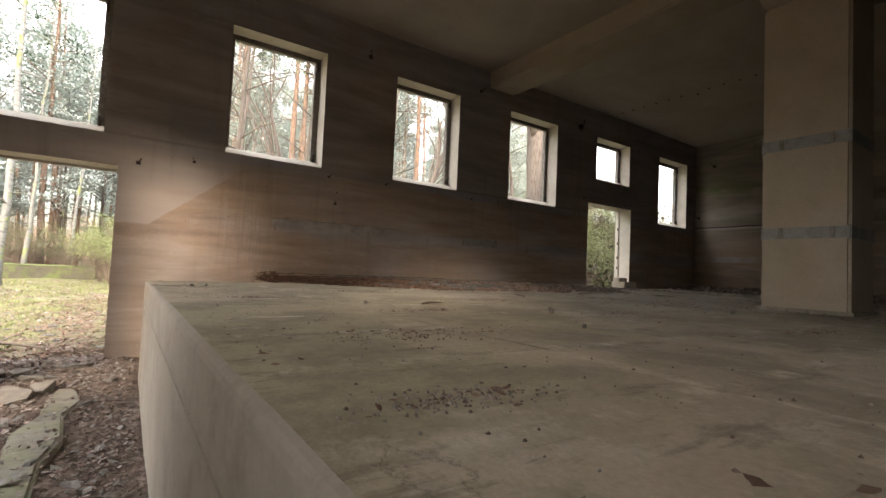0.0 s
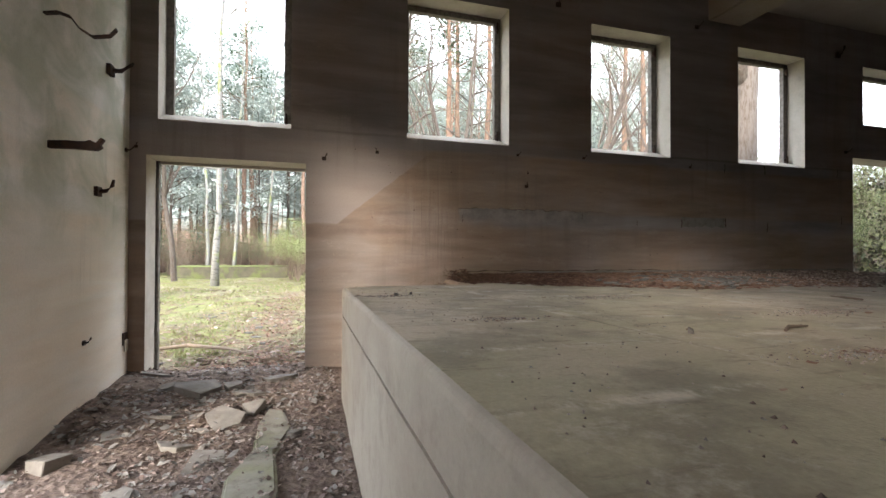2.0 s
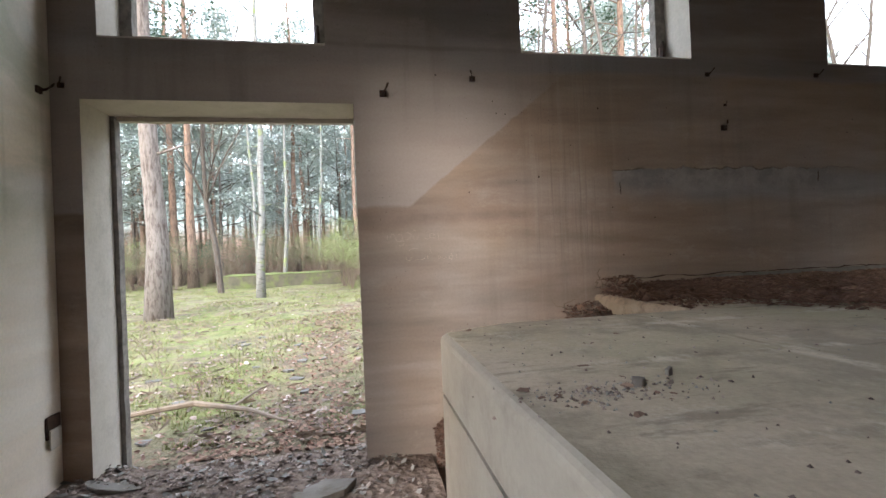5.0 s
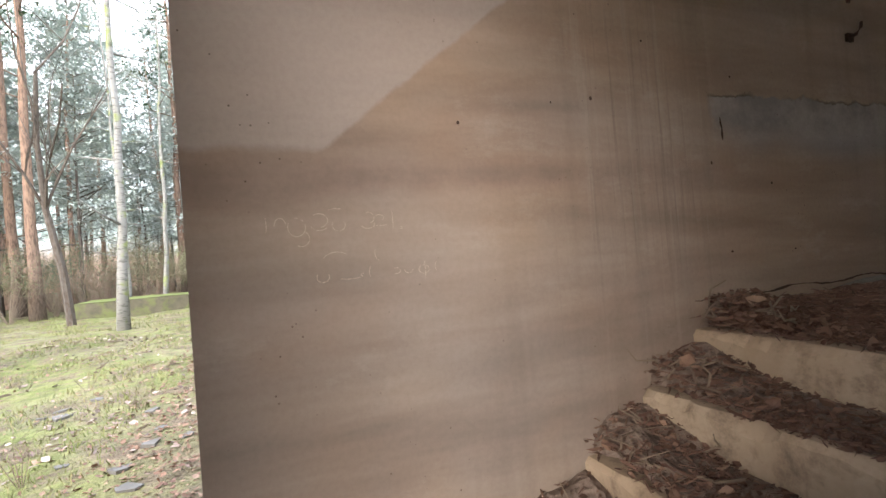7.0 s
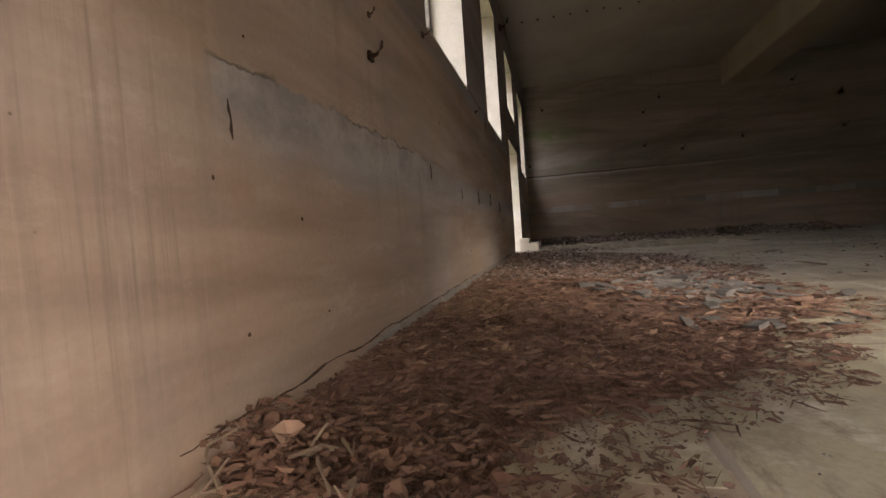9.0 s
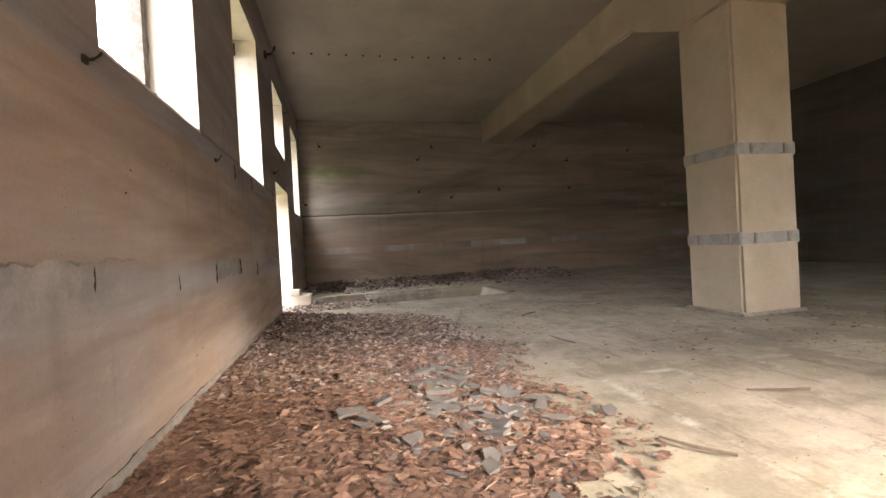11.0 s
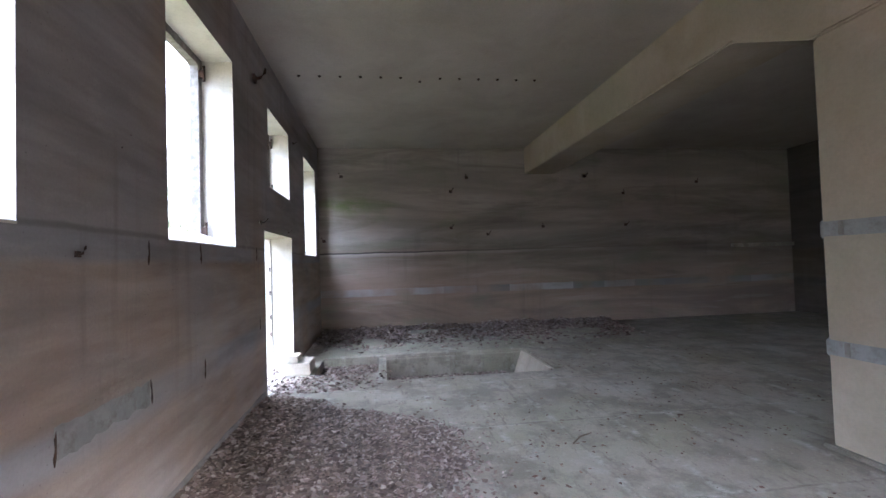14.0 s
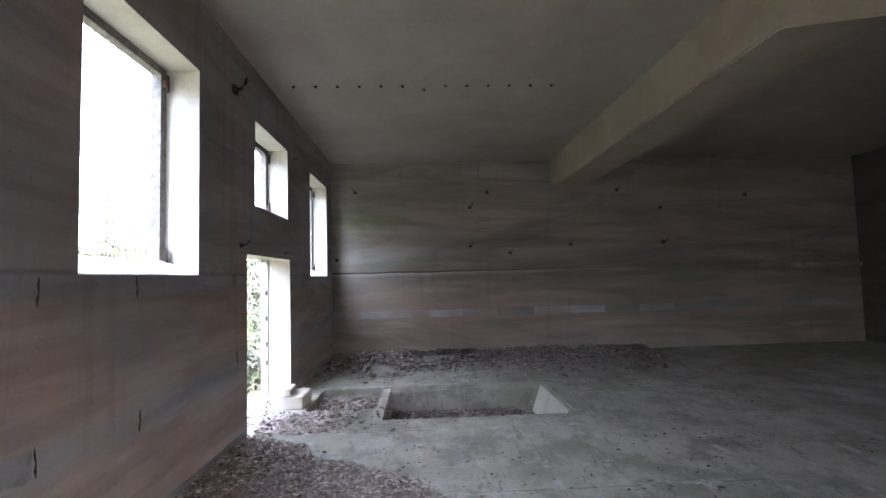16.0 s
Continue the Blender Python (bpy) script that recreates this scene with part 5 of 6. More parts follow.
strap.faces.new(rows[0])
strap.faces.new(rows[-1])
bmesh.ops.recalc_face_normals(strap, faces=strap.faces[:])
ob = thing("iron_strap", strap, M_RUST, "bent rusty iron strap sticking out of the pale wall", "iron strap")
ob.location = (WEST - 0.02, 5.32, 2.95)
plate = bmesh.new()
outline = [(0.0, -0.028), (0.16, -0.030), (0.30, -0.040), (0.335, -0.018), (0.325, 0.004), (0.350, 0.040), (0.330, 0.052), (0.300, 0.014), (0.262, 0.034), (0.235, 0.022), (0.12, 0.026), (0.0, 0.022)]
sides = [[plate.verts.new((x, y, z)) for x, z in outline] for y in (-0.022, 0.022)]
plate.faces.new(sides[0])
plate.faces.new(sides[1][::-1])
for k in range(len(outline)):
    plate.faces.new([sides[0][k], sides[1][k], sides[1][(k + 1) % len(outline)], sides[0][(k + 1) % len(outline)]])
bmesh.ops.recalc_face_normals(plate, faces=plate.faces[:])
bmesh.ops.bevel(plate, geom=plate.edges[:], offset=0.004, segments=1, affect="EDGES")
ob = thing("iron_bracket", plate, M_RUST, "short thick rusty iron bracket set in the pale wall", "bracket")
ob.matrix_basis = Matrix.Translation((WEST - 0.02, 5.40, 2.10)) @ pose(0, 0, 0, 0, -2, 0)
hook((WEST, 6.38, 2.98), 90, 1.5, 2, "rusty iron stub in the pale wall")
hook((WEST, 6.15, 1.87), 90, 1.3, 3, "thin bent iron hook in the pale wall")
hook((WEST, 5.94, 0.64), 90, 0.6, 1)
hook((WEST, 6.80, 2.36), 90, 0.6, 0)
# a dark plate stands in for the shaded upper part of a niche
bm = boxed(WEST - 0.002, WEST + 0.012, 6.76, 6.88, 0.46, 0.58, 0.004)
plate = thing("socket_plate", bm, M_RUST, "thin dark plate painting the shade of a small niche low in the wall corner", "plate")
part("lower_block", boxed(WEST + 0.013, WEST + 0.02, 6.77, 6.87, 0.40, 0.51, 0.003), M_REVEAL, plate, "pale broken plaster in its lower half")

# peg holes in a row across the ceiling
hole = bpy.data.meshes.new("ceiling_peg")
bm = bmesh.new()
bmesh.ops.create_cone(bm, cap_ends=True, segments=8, radius1=0.016, radius2=0.02, depth=0.02)
bm.to_mesh(hole)
bm.free()
hole.materials.append(M_RUST)
for k in range(13):
    ob = tagged(new("ceiling_peg", hole), "small dark iron peg in the ceiling", "peg", "row of ceiling pegs")
    ob.location = (9.24 + (0.12 if k in (6,) else 0), 6.6 - 0.27 * k, CEILING - 0.008)

# rough stained plaster patch and the ledge on the dark end wall
bm = boxed(EAST - 0.10, EAST - 0.001, SOUTH + 0.02, -2.75, 2.66, 2.75, 0.01)
thing("ledge", bm, M_FLOOR, "narrow worn ledge on the end wall", "ledge", kind="structure")


def patch(name, pts, depth, mat, label):
    """A thin uneven skin of render on the window wall."""
    bm = bmesh.new()
    a = [bm.verts.new((x, NORTH - depth, z)) for x, z in pts]
    b = [bm.verts.new((x, NORTH + 0.002, z)) for x, z in pts]
    n = len(pts)
    bm.faces.new(a)
    for i in range(n):
        bm.faces.new([a[i], a[(i + 1) % n], b[(i + 1) % n], b[i]])
    bmesh.ops.recalc_face_normals(bm, faces=bm.faces[:])
    return thing(name, bm, mat, label, "render patch", kind="structure")



def crack_line(pts, width, seed):
    """A ragged dark gap in the render, wider and narrower along its run."""
    r = random.Random(seed)
    bm = bmesh.new()
    rows = []
    for k, (x, z) in enumerate(pts):
        w = width * max(0.3, 0.6 + 0.9 * noise.noise((x * 7, seed, 0)) + r.gauss(0, 0.15))
        rows.append([bm.verts.new((x, NORTH - 0.0032, z - w)), bm.verts.new((x, NORTH - 0.0032, z + w))])
    for a, b in zip(rows, rows[1:]):
        bm.faces.new([a[0], b[0], b[1], a[1]])
    return bm


foot = [(1.60 + 0.03 * k, DECK + 0.098 + 0.012 * noise.noise((k * 0.13, 2, 5)) + 0.008 * noise.noise((k * 0.6, 7, 5))) for k in range(105)]
r = random.Random(18)
band = [(5.08 + 0.0455 * k, 1.885 + r.gauss(0, 0.006)) for k in range(18)] + [(5.853 - 0.0455 * k, 1.755 + r.gauss(0, 0.008)) for k in range(18)]
patch("render_patch", band, 0.002, M_BAND, "grey made-good patch between two wall anchors")
# skirting of render along the foot of the window wall
bm = bmesh.new()
rows = []
for k in range(80):
    x = 1.9 + 6.5 * k / 79
    d = min(1.0, 0.05 + k / 9)
    h = DECK + (0.09 + 0.012 * noise.noise((x * 3, 0, 0))) * d
    rows.append([bm.verts.new(p) for p in ((x, NORTH + 0.001, h), (x, NORTH - 0.008 * d, h - 0.006), (x, NORTH - (0.028 + 0.012 * noise.noise((x * 5, 2, 0))) * d - 0.002, DECK - 0.002))])
for a, b in zip(rows, rows[1:]):
    for k in range(2):
        bm.faces.new([a[k], a[k + 1], b[k + 1], b[k]])
bmesh.ops.recalc_face_normals(bm, faces=bm.faces[:])
thing("wall_crack", crack_line(foot, 0.005, 9), M_RUST, "ragged dark crack above the foot of the wall", "crack", kind="structure")
thing("skirting", bm, M_SCRAPE, "uneven pale render fillet at the foot of the wall", "skirting", kind="structure")

# ---------------------------------------------------------------- rubble and litter
def stone_mesh(seed, lx, ly, lz):
    r = random.Random(seed)
    n = r.randint(4, 6)
    base = []
    for k in range(n):
        a = (k + r.uniform(-0.38, 0.38)) * math.tau / n
        q = r.uniform(0.7, 1.15)
        base.append((math.cos(a) * lx / 2 * q, math.sin(a) * ly / 2 * q))
    bm = bmesh.new()
    tilt = r.uniform(-0.8, 0.8) * lz
    low = [bm.verts.new((x * 0.92, y * 0.92, 0)) for x, y in base]
    high = [bm.verts.new((x, y, lz + tilt * x / lx + r.uniform(-0.08, 0.08) * lz)) for x, y in base]
    bm.faces.new(low[::-1])
    bm.faces.new(high)
    for k in range(n):
        bm.faces.new([low[k], low[(k + 1) % n], high[(k + 1) % n], high[k]])
    bmesh.ops.bevel(bm, geom=bm.edges[:], offset=min(lx, ly, lz) * 0.05, segments=1, affect="EDGES")
    bmesh.ops.triangulate(bm, faces=[f for f in bm.faces if len(f.verts) > 4])
    for v in bm.verts:
        v.co += Vector((r.gauss(0, 1), r.gauss(0, 1), r.gauss(0, 0.6))) * min(lx, ly, lz) * 0.03
    me = bpy.data.meshes.new("concrete_lump")
    bm.to_mesh(me)
    bm.free()
    me.materials.append(M_STONE)
    return me


LUMPS = [(-0.90, 6.28, 0.42, 0.34, 0.15, 10), (-0.48, 6.10, 0.44, 0.22, 0.08, -12), (-0.66, 6.34, 0.18, 0.16, 0.13, 0), (-0.28, 6.52, 0.42, 0.34, 0.10, 30), (-0.62, 5.48, 0.36, 0.40, 0.10, 20),
         (-0.84, 5.14, 0.34, 0.24, 0.07, 5), (-0.42, 5.66, 0.20, 0.22, 0.14, 40), (-1.50, 4.98, 0.26, 0.26, 0.15, 25), (-1.22, 6.40, 0.30, 0.20, 0.08, -20), (-1.40, 6.80, 0.30, 0.16, 0.09, 0),
         (-0.62, 4.86, 0.34, 0.26, 0.07, 60), (-1.05, 5.62, 0.26, 0.20, 0.06, 15), (-1.30, 5.30, 0.20, 0.16, 0.08, 70), (-0.10, 5.10, 0.14, 0.12, 0.10, 10), (-1.0, 4.5, 0.28, 0.22, 0.07, 35), (-1.56, 6.1, 0.16, 0.12, 0.06, 10), (-0.85, 5.85, 0.22, 0.16, 0.05, 50), (-1.2, 4.1, 0.2, 0.2, 0.08, 0)]
for k, (x, y, lx, ly, lz, turn) in enumerate(LUMPS):
    ob = tagged(new("concrete_lump", stone_mesh(60 + k, lx, ly, 0.62 * lz)), "broken lump of grey concrete on the debris", "rubble", "rubble by the door")
    ob.matrix_basis = Matrix.Translation((x, y, lane_height(x, y) - 0.035)) @ pose(0, 0, 0, 9 * (-1) ** k, 11 * math.sin(3 * k), turn)
bm = prism([(-0.50, 3.2), (-0.20, 3.2), (-0.22, 3.9), (-0.15, 4.3), (-0.19, 4.8), (-0.10, 5.2), (-0.17, 5.62), (-0.31, 5.70), (-0.36, 5.3), (-0.34, 4.9), (-0.45, 4.5), (-0.42, 4.0)], -0.05, 0.075, 0.02)
thing("concrete_strip", bm, M_STRIP, "flat greenish concrete strip between the debris", "kerb")


def litter(name, count, place, sizes, mat, label, category, seed, curl=0.35, flat=0.35, slim=1.0):
    """Leaves, chips or twigs strewn over a surface: place(r) gives a point or None."""
    r = random.Random(seed)
    vs, fs = [], []
    done = 0
    while done < count:
        p = place(r)
        if p is None:
            continue
        done += 1
        s = r.uniform(*sizes)
        l, w = s, s * slim * r.uniform(0.4, 0.8)
        m = pose(0, 0, 0, r.gauss(0, 45 * flat), r.gauss(0, 45 * flat), r.uniform(0, 360))
        c = curl * s * r.uniform(-0.6, 1.0)
        n = len(vs)
        for q in ((-l / 2, 0, c * 0.4), (-l * 0.15, w / 2, c * 0.5), (l * 0.25, w * 0.4, c * 0.4), (l / 2, 0, c * 0.6), (l * 0.2, -w * 0.45, c * 0.5), (-l * 0.2, -w / 2, c * 0.3), (0, 0, 0)):
            t = m @ Vector((q[0] * r.uniform(0.7, 1.25), q[1] * r.uniform(0.55, 1.3), q[2] + s * r.gauss(0, 0.055)))
            vs.append((p[0] + t.x, p[1] + t.y, p[2] + t.z))
        fs += [(n, n + 6, n + 1), (n + 1, n + 6, n + 2), (n + 2, n + 6, n + 3), (n + 3, n + 6, n + 4), (n + 4, n + 6, n + 5), (n + 5, n + 6, n)]
    me = bpy.data.meshes.new(name)
    me.from_pydata(vs, [], fs)
    me.materials.append(mat)
    return tagged(new(name, me), label, category, kind="stuff")


EDGE_X, EDGE_Y = (1.5, 1.62, 1.70, 1.78, 1.96, 2.2, 2.6, 3.0, 3.4, 4.4, 5.2, 6.0, 6.45, 6.95, 7.4, 7.8, 8.2, 8.5), (7.2, 6.95, 6.62, 6.38, 6.12, 5.90, 5.58, 5.36, 5.02, 5.12, 4.85, 5.15, 4.92, 4.95, 5.3, 5.9, 6.25, 6.7)


def pile_height(x, y):
    """Height of the leaves heaped along the window wall; under zero where the floor is bare."""
    e = float(np.interp(x, EDGE_X, EDGE_Y)) + 0.22 * noise.noise((x * 1.7, y * 1.7, 4)) + 0.1 * noise.noise((x * 6, y * 6, 1))
    return 0.05 * smooth(-0.05, 0.9, y - e) + 0.015 * noise.noise((x * 4, y * 4, 7)) if y > e else -1.0


def heap_place(lo, hi):
    def place(r):
        x, y = r.uniform(lo, hi), r.uniform(4.5, NORTH - 0.02)
        h = pile_height(x, y)
        if h < -0.5:
            return (x, y, DECK + 0.006) if pile_height(x + 0.1, y + 0.2) > -0.5 and r.random() < 0.16 else None
        return (x, y, DECK + max(0.006, h + 0.010))
    return place


bm = bmesh.new()
made = {}
for i in range(139):
    for j in range(49):
        x, y = 1.58 + 0.05 * i, 4.5 + 0.05 * j
        if pile_height(x, y - 0.06) > -0.5 and x > 1.66:
            made[i, j] = bm.verts.new((x, min(y, NORTH - 0.004), DECK + 0.004 + max(0, pile_height(x, y))))
for (i, j) in list(made):
    q = [(i, j), (i + 1, j), (i + 1, j + 1), (i, j + 1)]
    if all(k in made for k in q):
        bm.faces.new([made[k] for k in q])
thing("leaf_mould", bm, M_DEBRIS, "dark crumbled leaf mould along the wall", "leaf mould", kind="stuff")
litter("leaf_needles", 4500, heap_place(2.2, 5.5), (0.025, 0.09), M_LEAF, "brown needles and leaf stalks along the wall", "needles", 31, 0.2, 0.25, 0.045)
litter("leaf_crumbs", 26000, heap_place(1.6, 2.9), (0.004, 0.014), M_MULCH, "crumbled dark leaves at the head of the steps", "leaves", 34, 0.4, 0.3, 1.35)
litter("mulch_needles", 8000, heap_place(1.6, 3.0), (0.03, 0.09), M_MULCH, "brown needles at the head of the steps", "needles", 35, 0.2, 0.22, 0.04)
litter("leaf_litter", 17000, heap_place(2.35, 5.0), (0.008, 0.034), M_LEAF, "heaped brown dead leaves along the wall", "leaves", 1, 0.15, 0.22, 1.5)
litter("whole_leaves", 4200, heap_place(2.3, 5.4), (0.03, 0.075), M_LEAF, "whole flat brown leaves on the heap", "leaves", 33, 0.15, 0.15, 1.6)
litter("faded_leaf_litter", 13000, heap_place(4.4, 8.5), (0.018, 0.062), M_LEAFGREY, "faded dead leaves along the wall", "leaves", 2)


def chips_place(r):
    x, y = r.gauss(3.95, 0.42), r.gauss(5.45, 0.24)
    return (x, y, DECK + 0.02 + max(0, pile_height(x, y))) if y < 6.5 else None


litter("concrete_chips", 160, chips_place, (0.02, 0.06), M_CHIP, "small grey chips of fallen concrete on the leaves", "chips", 3, 0.05, 0.22)
r = random.Random(14)
CHIPS = [stone_mesh(700 + k, 0.13 + 0.02 * (k % 4), 0.08 + 0.012 * (k % 3), 0.014 + 0.004 * (k % 3)) for k in range(8)]
for me in CHIPS:
    me.materials[0] = M_FLAKE
for k in range(110):
    x, y, z = chips_place(r)
    ob = tagged(new("concrete_chip", CHIPS[k % 8]), "flat grey flake of fallen concrete on the leaves", "rubble", "fallen concrete flakes")
    s = r.uniform(0.4, 1.15)
    ob.matrix_basis = Matrix.Translation((x, y, z - 0.012)) @ pose(0, 0, 0, r.gauss(0, 7), r.gauss(0, 7), r.uniform(0, 360)) @ Matrix.Diagonal((s, s, s, 1))


def trench_place(r):
    if r.random() < 0.62:
        y = 3.65 + 1.87 * r.random() ** 0.8
        x = r.uniform(8.93, 10.30)
        return (x, y, DECK - 0.345 + 0.05 * r.random() + 0.17 * smooth(4.2, 5.5, y) * smooth(10.2, 9.0, x) * r.random() ** 0.5)
    return (r.uniform(9.38, 10.43), r.uniform(5.7, 6.5), DECK - 0.14 + 0.03 * r.random())


litter("trench_leaves", 5200, trench_place, (0.03, 0.085), M_LEAFGREY, "faded leaves lying in the trench", "leaves", 4)


def sill_place(r):
    x, y = r.uniform(8.5, 9.36), r.uniform(5.3, 7.2)
    if y > NORTH:
        return (r.uniform(8.56, 10.0), y, DOOR_HIGH[2] + 0.02)
    return (x, y, DECK + 0.012) if r.random() < smooth(5.2, 6.4, y) else None


litter("threshold_leaves", 900, sill_place, (0.03, 0.08), M_LEAFGREY, "pale leaves blown in at the upper door", "leaves", 5)


def back_place(r):
    x, y = EAST - 0.05 - abs(r.gauss(0, 0.75)), r.uniform(0.6, NORTH - 0.05)
    if x < 10.6 or noise.noise((x * 1.3, y * 1.3, 12)) < -0.25:
        return None
    return (x, y, DECK + 0.012 + 0.17 * smooth(11.4, 13.1, x) * r.random() * (0.5 + abs(noise.noise((x, y * 1.4, 5)))))


litter("end_wall_leaves", 9500, back_place, (0.035, 0.11), M_LEAFGREY, "dark drift of leaves along the end wall", "leaves", 6)


def stair_place(r):
    k = r.randrange(5)
    x = RIM - GO * k - 0.012 + (GO + 0.012) * r.random() ** 0.6
    y = r.uniform(STAIR_Y + 0.02, NORTH - 0.01)
    if k == 0 and (y < 6.3 + 0.3 * noise.noise((x * 5, y * 5, 0)) or x < RIM + 0.05) and r.random() < 0.85:
        return None
    deep = smooth(6.45, 6.9, y) * 0.10 + 0.02 * smooth(RIM - GO * k, RIM - GO * k + GO, x)
    return (x, y, DECK - RISE * k + 0.006 + deep * r.random())


litter("stair_needles", 4500, stair_place, (0.03, 0.09), M_MULCH, "brown needles and stalks on the steps", "needles", 32, 0.2, 0.3, 0.045)
litter("stair_leaves", 11000, stair_place, (0.008, 0.028), M_MULCH, "brown leaves and twigs on the steps", "leaves", 7, 0.7, 0.6, 1.35)
litter("curled_leaves", 260, stair_place, (0.035, 0.065), M_LEAF, "whole curled leaves among the crumbled ones", "leaves", 36, 0.8, 0.7, 1.3)


def bed(k):
    bm = bmesh.new()
    x0, z = RIM - GO * k, DECK - RISE * k
    g = []
    for j in range(19):
        y = STAIR_Y + (NORTH - STAIR_Y - 0.003) * j / 18
        row = []
        for i in range(9):
            x = x0 + 0.012 + (GO - 0.016) * i / 8 + (0.03 + 0.06 * noise.noise((y * 6, k, 1)) if i == 0 else 0)
            row.append(bm.verts.new((x, y, z + 0.001 + (0.025 * smooth(0, 8, i) + 0.09 * smooth(6.5, 6.9, y) * smooth(-1, 3, i)) * (1 + 0.5 * noise.noise((x * 9, y * 9, 2))))))
        g.append(row)
    for j in range(18):
        for i in range(8):
            bm.faces.new([g[j][i], g[j][i + 1], g[j + 1][i + 1], g[j + 1][i]])
    return bm


# leaves sliding down the wall corner from step to step
def drift_top(x):
    return DECK - RISE * (RIM - x) / GO - 0.03 - 0.11 * smooth(1.2, 1.5, x) + 0.05 * noise.noise((x * 6, 3, 3))


def drift_wide(x):
    return 0.13 + 0.09 * noise.noise((x * 5, 8, 1))


bm = bmesh.new()
rows = []
for i in range(46):
    x = 0.42 + 0.026 * i
    rows.append([bm.verts.new((x, NORTH - 0.002 - drift_wide(x) * j / 6, drift_top(x) - 0.22 * (j / 6) ** 1.5 + 0.012 * noise.noise((x * 14, j, 2)))) for j in range(7)])
for a, b in zip(rows, rows[1:]):
    for j in range(6):
        bm.faces.new([a[j], b[j], b[j + 1], a[j + 1]])
bmesh.ops.recalc_face_normals(bm, faces=bm.faces[:])
thing("drift_mould", bm, M_DEBRIS, "dark leaf mould slumped in the corner of the steps", "leaf mould", kind="stuff")


def drift_place(r):
    x = r.uniform(0.42, 1.6)
    j = r.random()
    return (x, NORTH - 0.006 - drift_wide(x) * j, drift_top(x) - 0.22 * j ** 1.5 + 0.008)


litter("drift_leaves", 4200, drift_place, (0.008, 0.034), M_MULCH, "crumbled leaves slumped in the corner of the steps", "leaves", 38, 0.6, 0.6, 1.35)
litter("drift_needles", 900, drift_place, (0.03, 0.08), M_MULCH, "needles slumped in the corner of the steps", "needles", 39, 0.2, 0.5, 0.05)
for k in range(1, 5):
    thing("step_mould", bed(k), M_DEBRIS, "dark leaf mould lying on a step", "leaf mould", kind="stuff")


def lane_place(r):
    x, y = r.uniform(WEST + 0.02, EDGE - 0.02), r.uniform(2.2, 7.1)
    if noise.noise((x * 1.9, y * 1.9, 6)) < -0.22 and r.random() < 0.75:
        return None
    if -0.45 < x < -0.16 and 3.2 < y < 5.5 and r.random() < 0.7:
        return None
    return (x, y, max(lane_height(x, y), 0.08 if -0.45 < x < -0.16 and 3.2 < y < 5.5 else 0) + 0.008)


litter("lane_leaves", 7500, lane_place, (0.012, 0.05), M_LEAFGREY, "broken leaves over the lane debris", "leaves", 8)
litter("lane_chips", 1500, lane_place, (0.02, 0.09), M_CHIP, "small concrete chips over the lane debris", "chips", 9, 0.1, 0.4)


def crumbs(name, count, place, sizes, mat, label, category, seed):
    r = random.Random(seed)
    vs, fs = [], []
    for _ in range(count):
        p = place(r)
        s = r.uniform(*sizes)
        n = len(vs)
        a = r.uniform(0, math.tau)
        for k in range(4):
            q = s * r.uniform(0.6, 1.2)
            vs.append((p[0] + math.cos(a + k * 1.57) * q, p[1] + math.sin(a + k * 1.57) * q, p[2] - 0.002))
        vs.append((p[0] + r.gauss(0, 0.2) * s, p[1] + r.gauss(0, 0.2) * s, p[2] + s * r.uniform(0.3, 0.8)))
        fs += [(n, n + 1, n + 4), (n + 1, n + 2, n + 4), (n + 2, n + 3, n + 4), (n + 3, n, n + 4)]
    me = bpy.data.meshes.new(name)
    me.from_pydata(vs, [], fs)
    me.materials.append(mat)
    return tagged(new(name, me), label, category, kind="stuff")


CLUMPS = [(0.66, 1.0, 0.10), (1.05, 1.75, 0.22), (1.6, 2.6, 0.12), (2.6, 3.4, 0.18), (0.55, 4.9, 0.12), (3.0, 2.2, 0.25), (4.2, 2.7, 0.3), (4.8, 3.5, 0.3), (2.0, 4.4, 0.2), (0.9, 3.6, 0.1), (3.2, 1.2, 0.15)]


def deck_place(r):
    if r.random() < 0.45:
        x, y, s = r.choice(CLUMPS)
        return (x + r.gauss(0, s), y + r.gauss(0, s * 0.35), DECK + 0.005)
    return (0.4 + 12 * r.random() ** 1.4, r.uniform(-1.5, 6.0), DECK + 0.005)


crumbs("floor_crumbs", 2000, deck_place, (0.002, 0.006), M_CHIP, "crumbs of concrete and dirt on the platform", "crumbs", 21)
crumbs("dark_crumbs", 4200, deck_place, (0.002, 0.007), M_LEAFGREY, "dark crumbs of leaf and earth on the platform", "crumbs", 22)
def far_deck(r):
    x, y = 4.5 + 7.5 * r.random(), 0.5 + 5.2 * r.random()
    if TRENCH[0] - 0.05 < x < TRENCH[1] + 0.05 and y > TRENCH[2] - 0.05:
        return None
    return (x, y, DECK + 0.006) if noise.noise((x * 0.9, y * 0.9, 15)) > -0.1 else None


litter("scattered_leaves", 900, far_deck, (0.012, 0.05), M_MULCH, "small dark leaf scraps strewn over the floor", "leaves", 37, 0.15, 0.1)
litter("deck_leaves", 380, deck_place, (0.012, 0.045), M_LEAF, "single dead leaves on the platform", "leaves", 23, 0.15, 0.10)
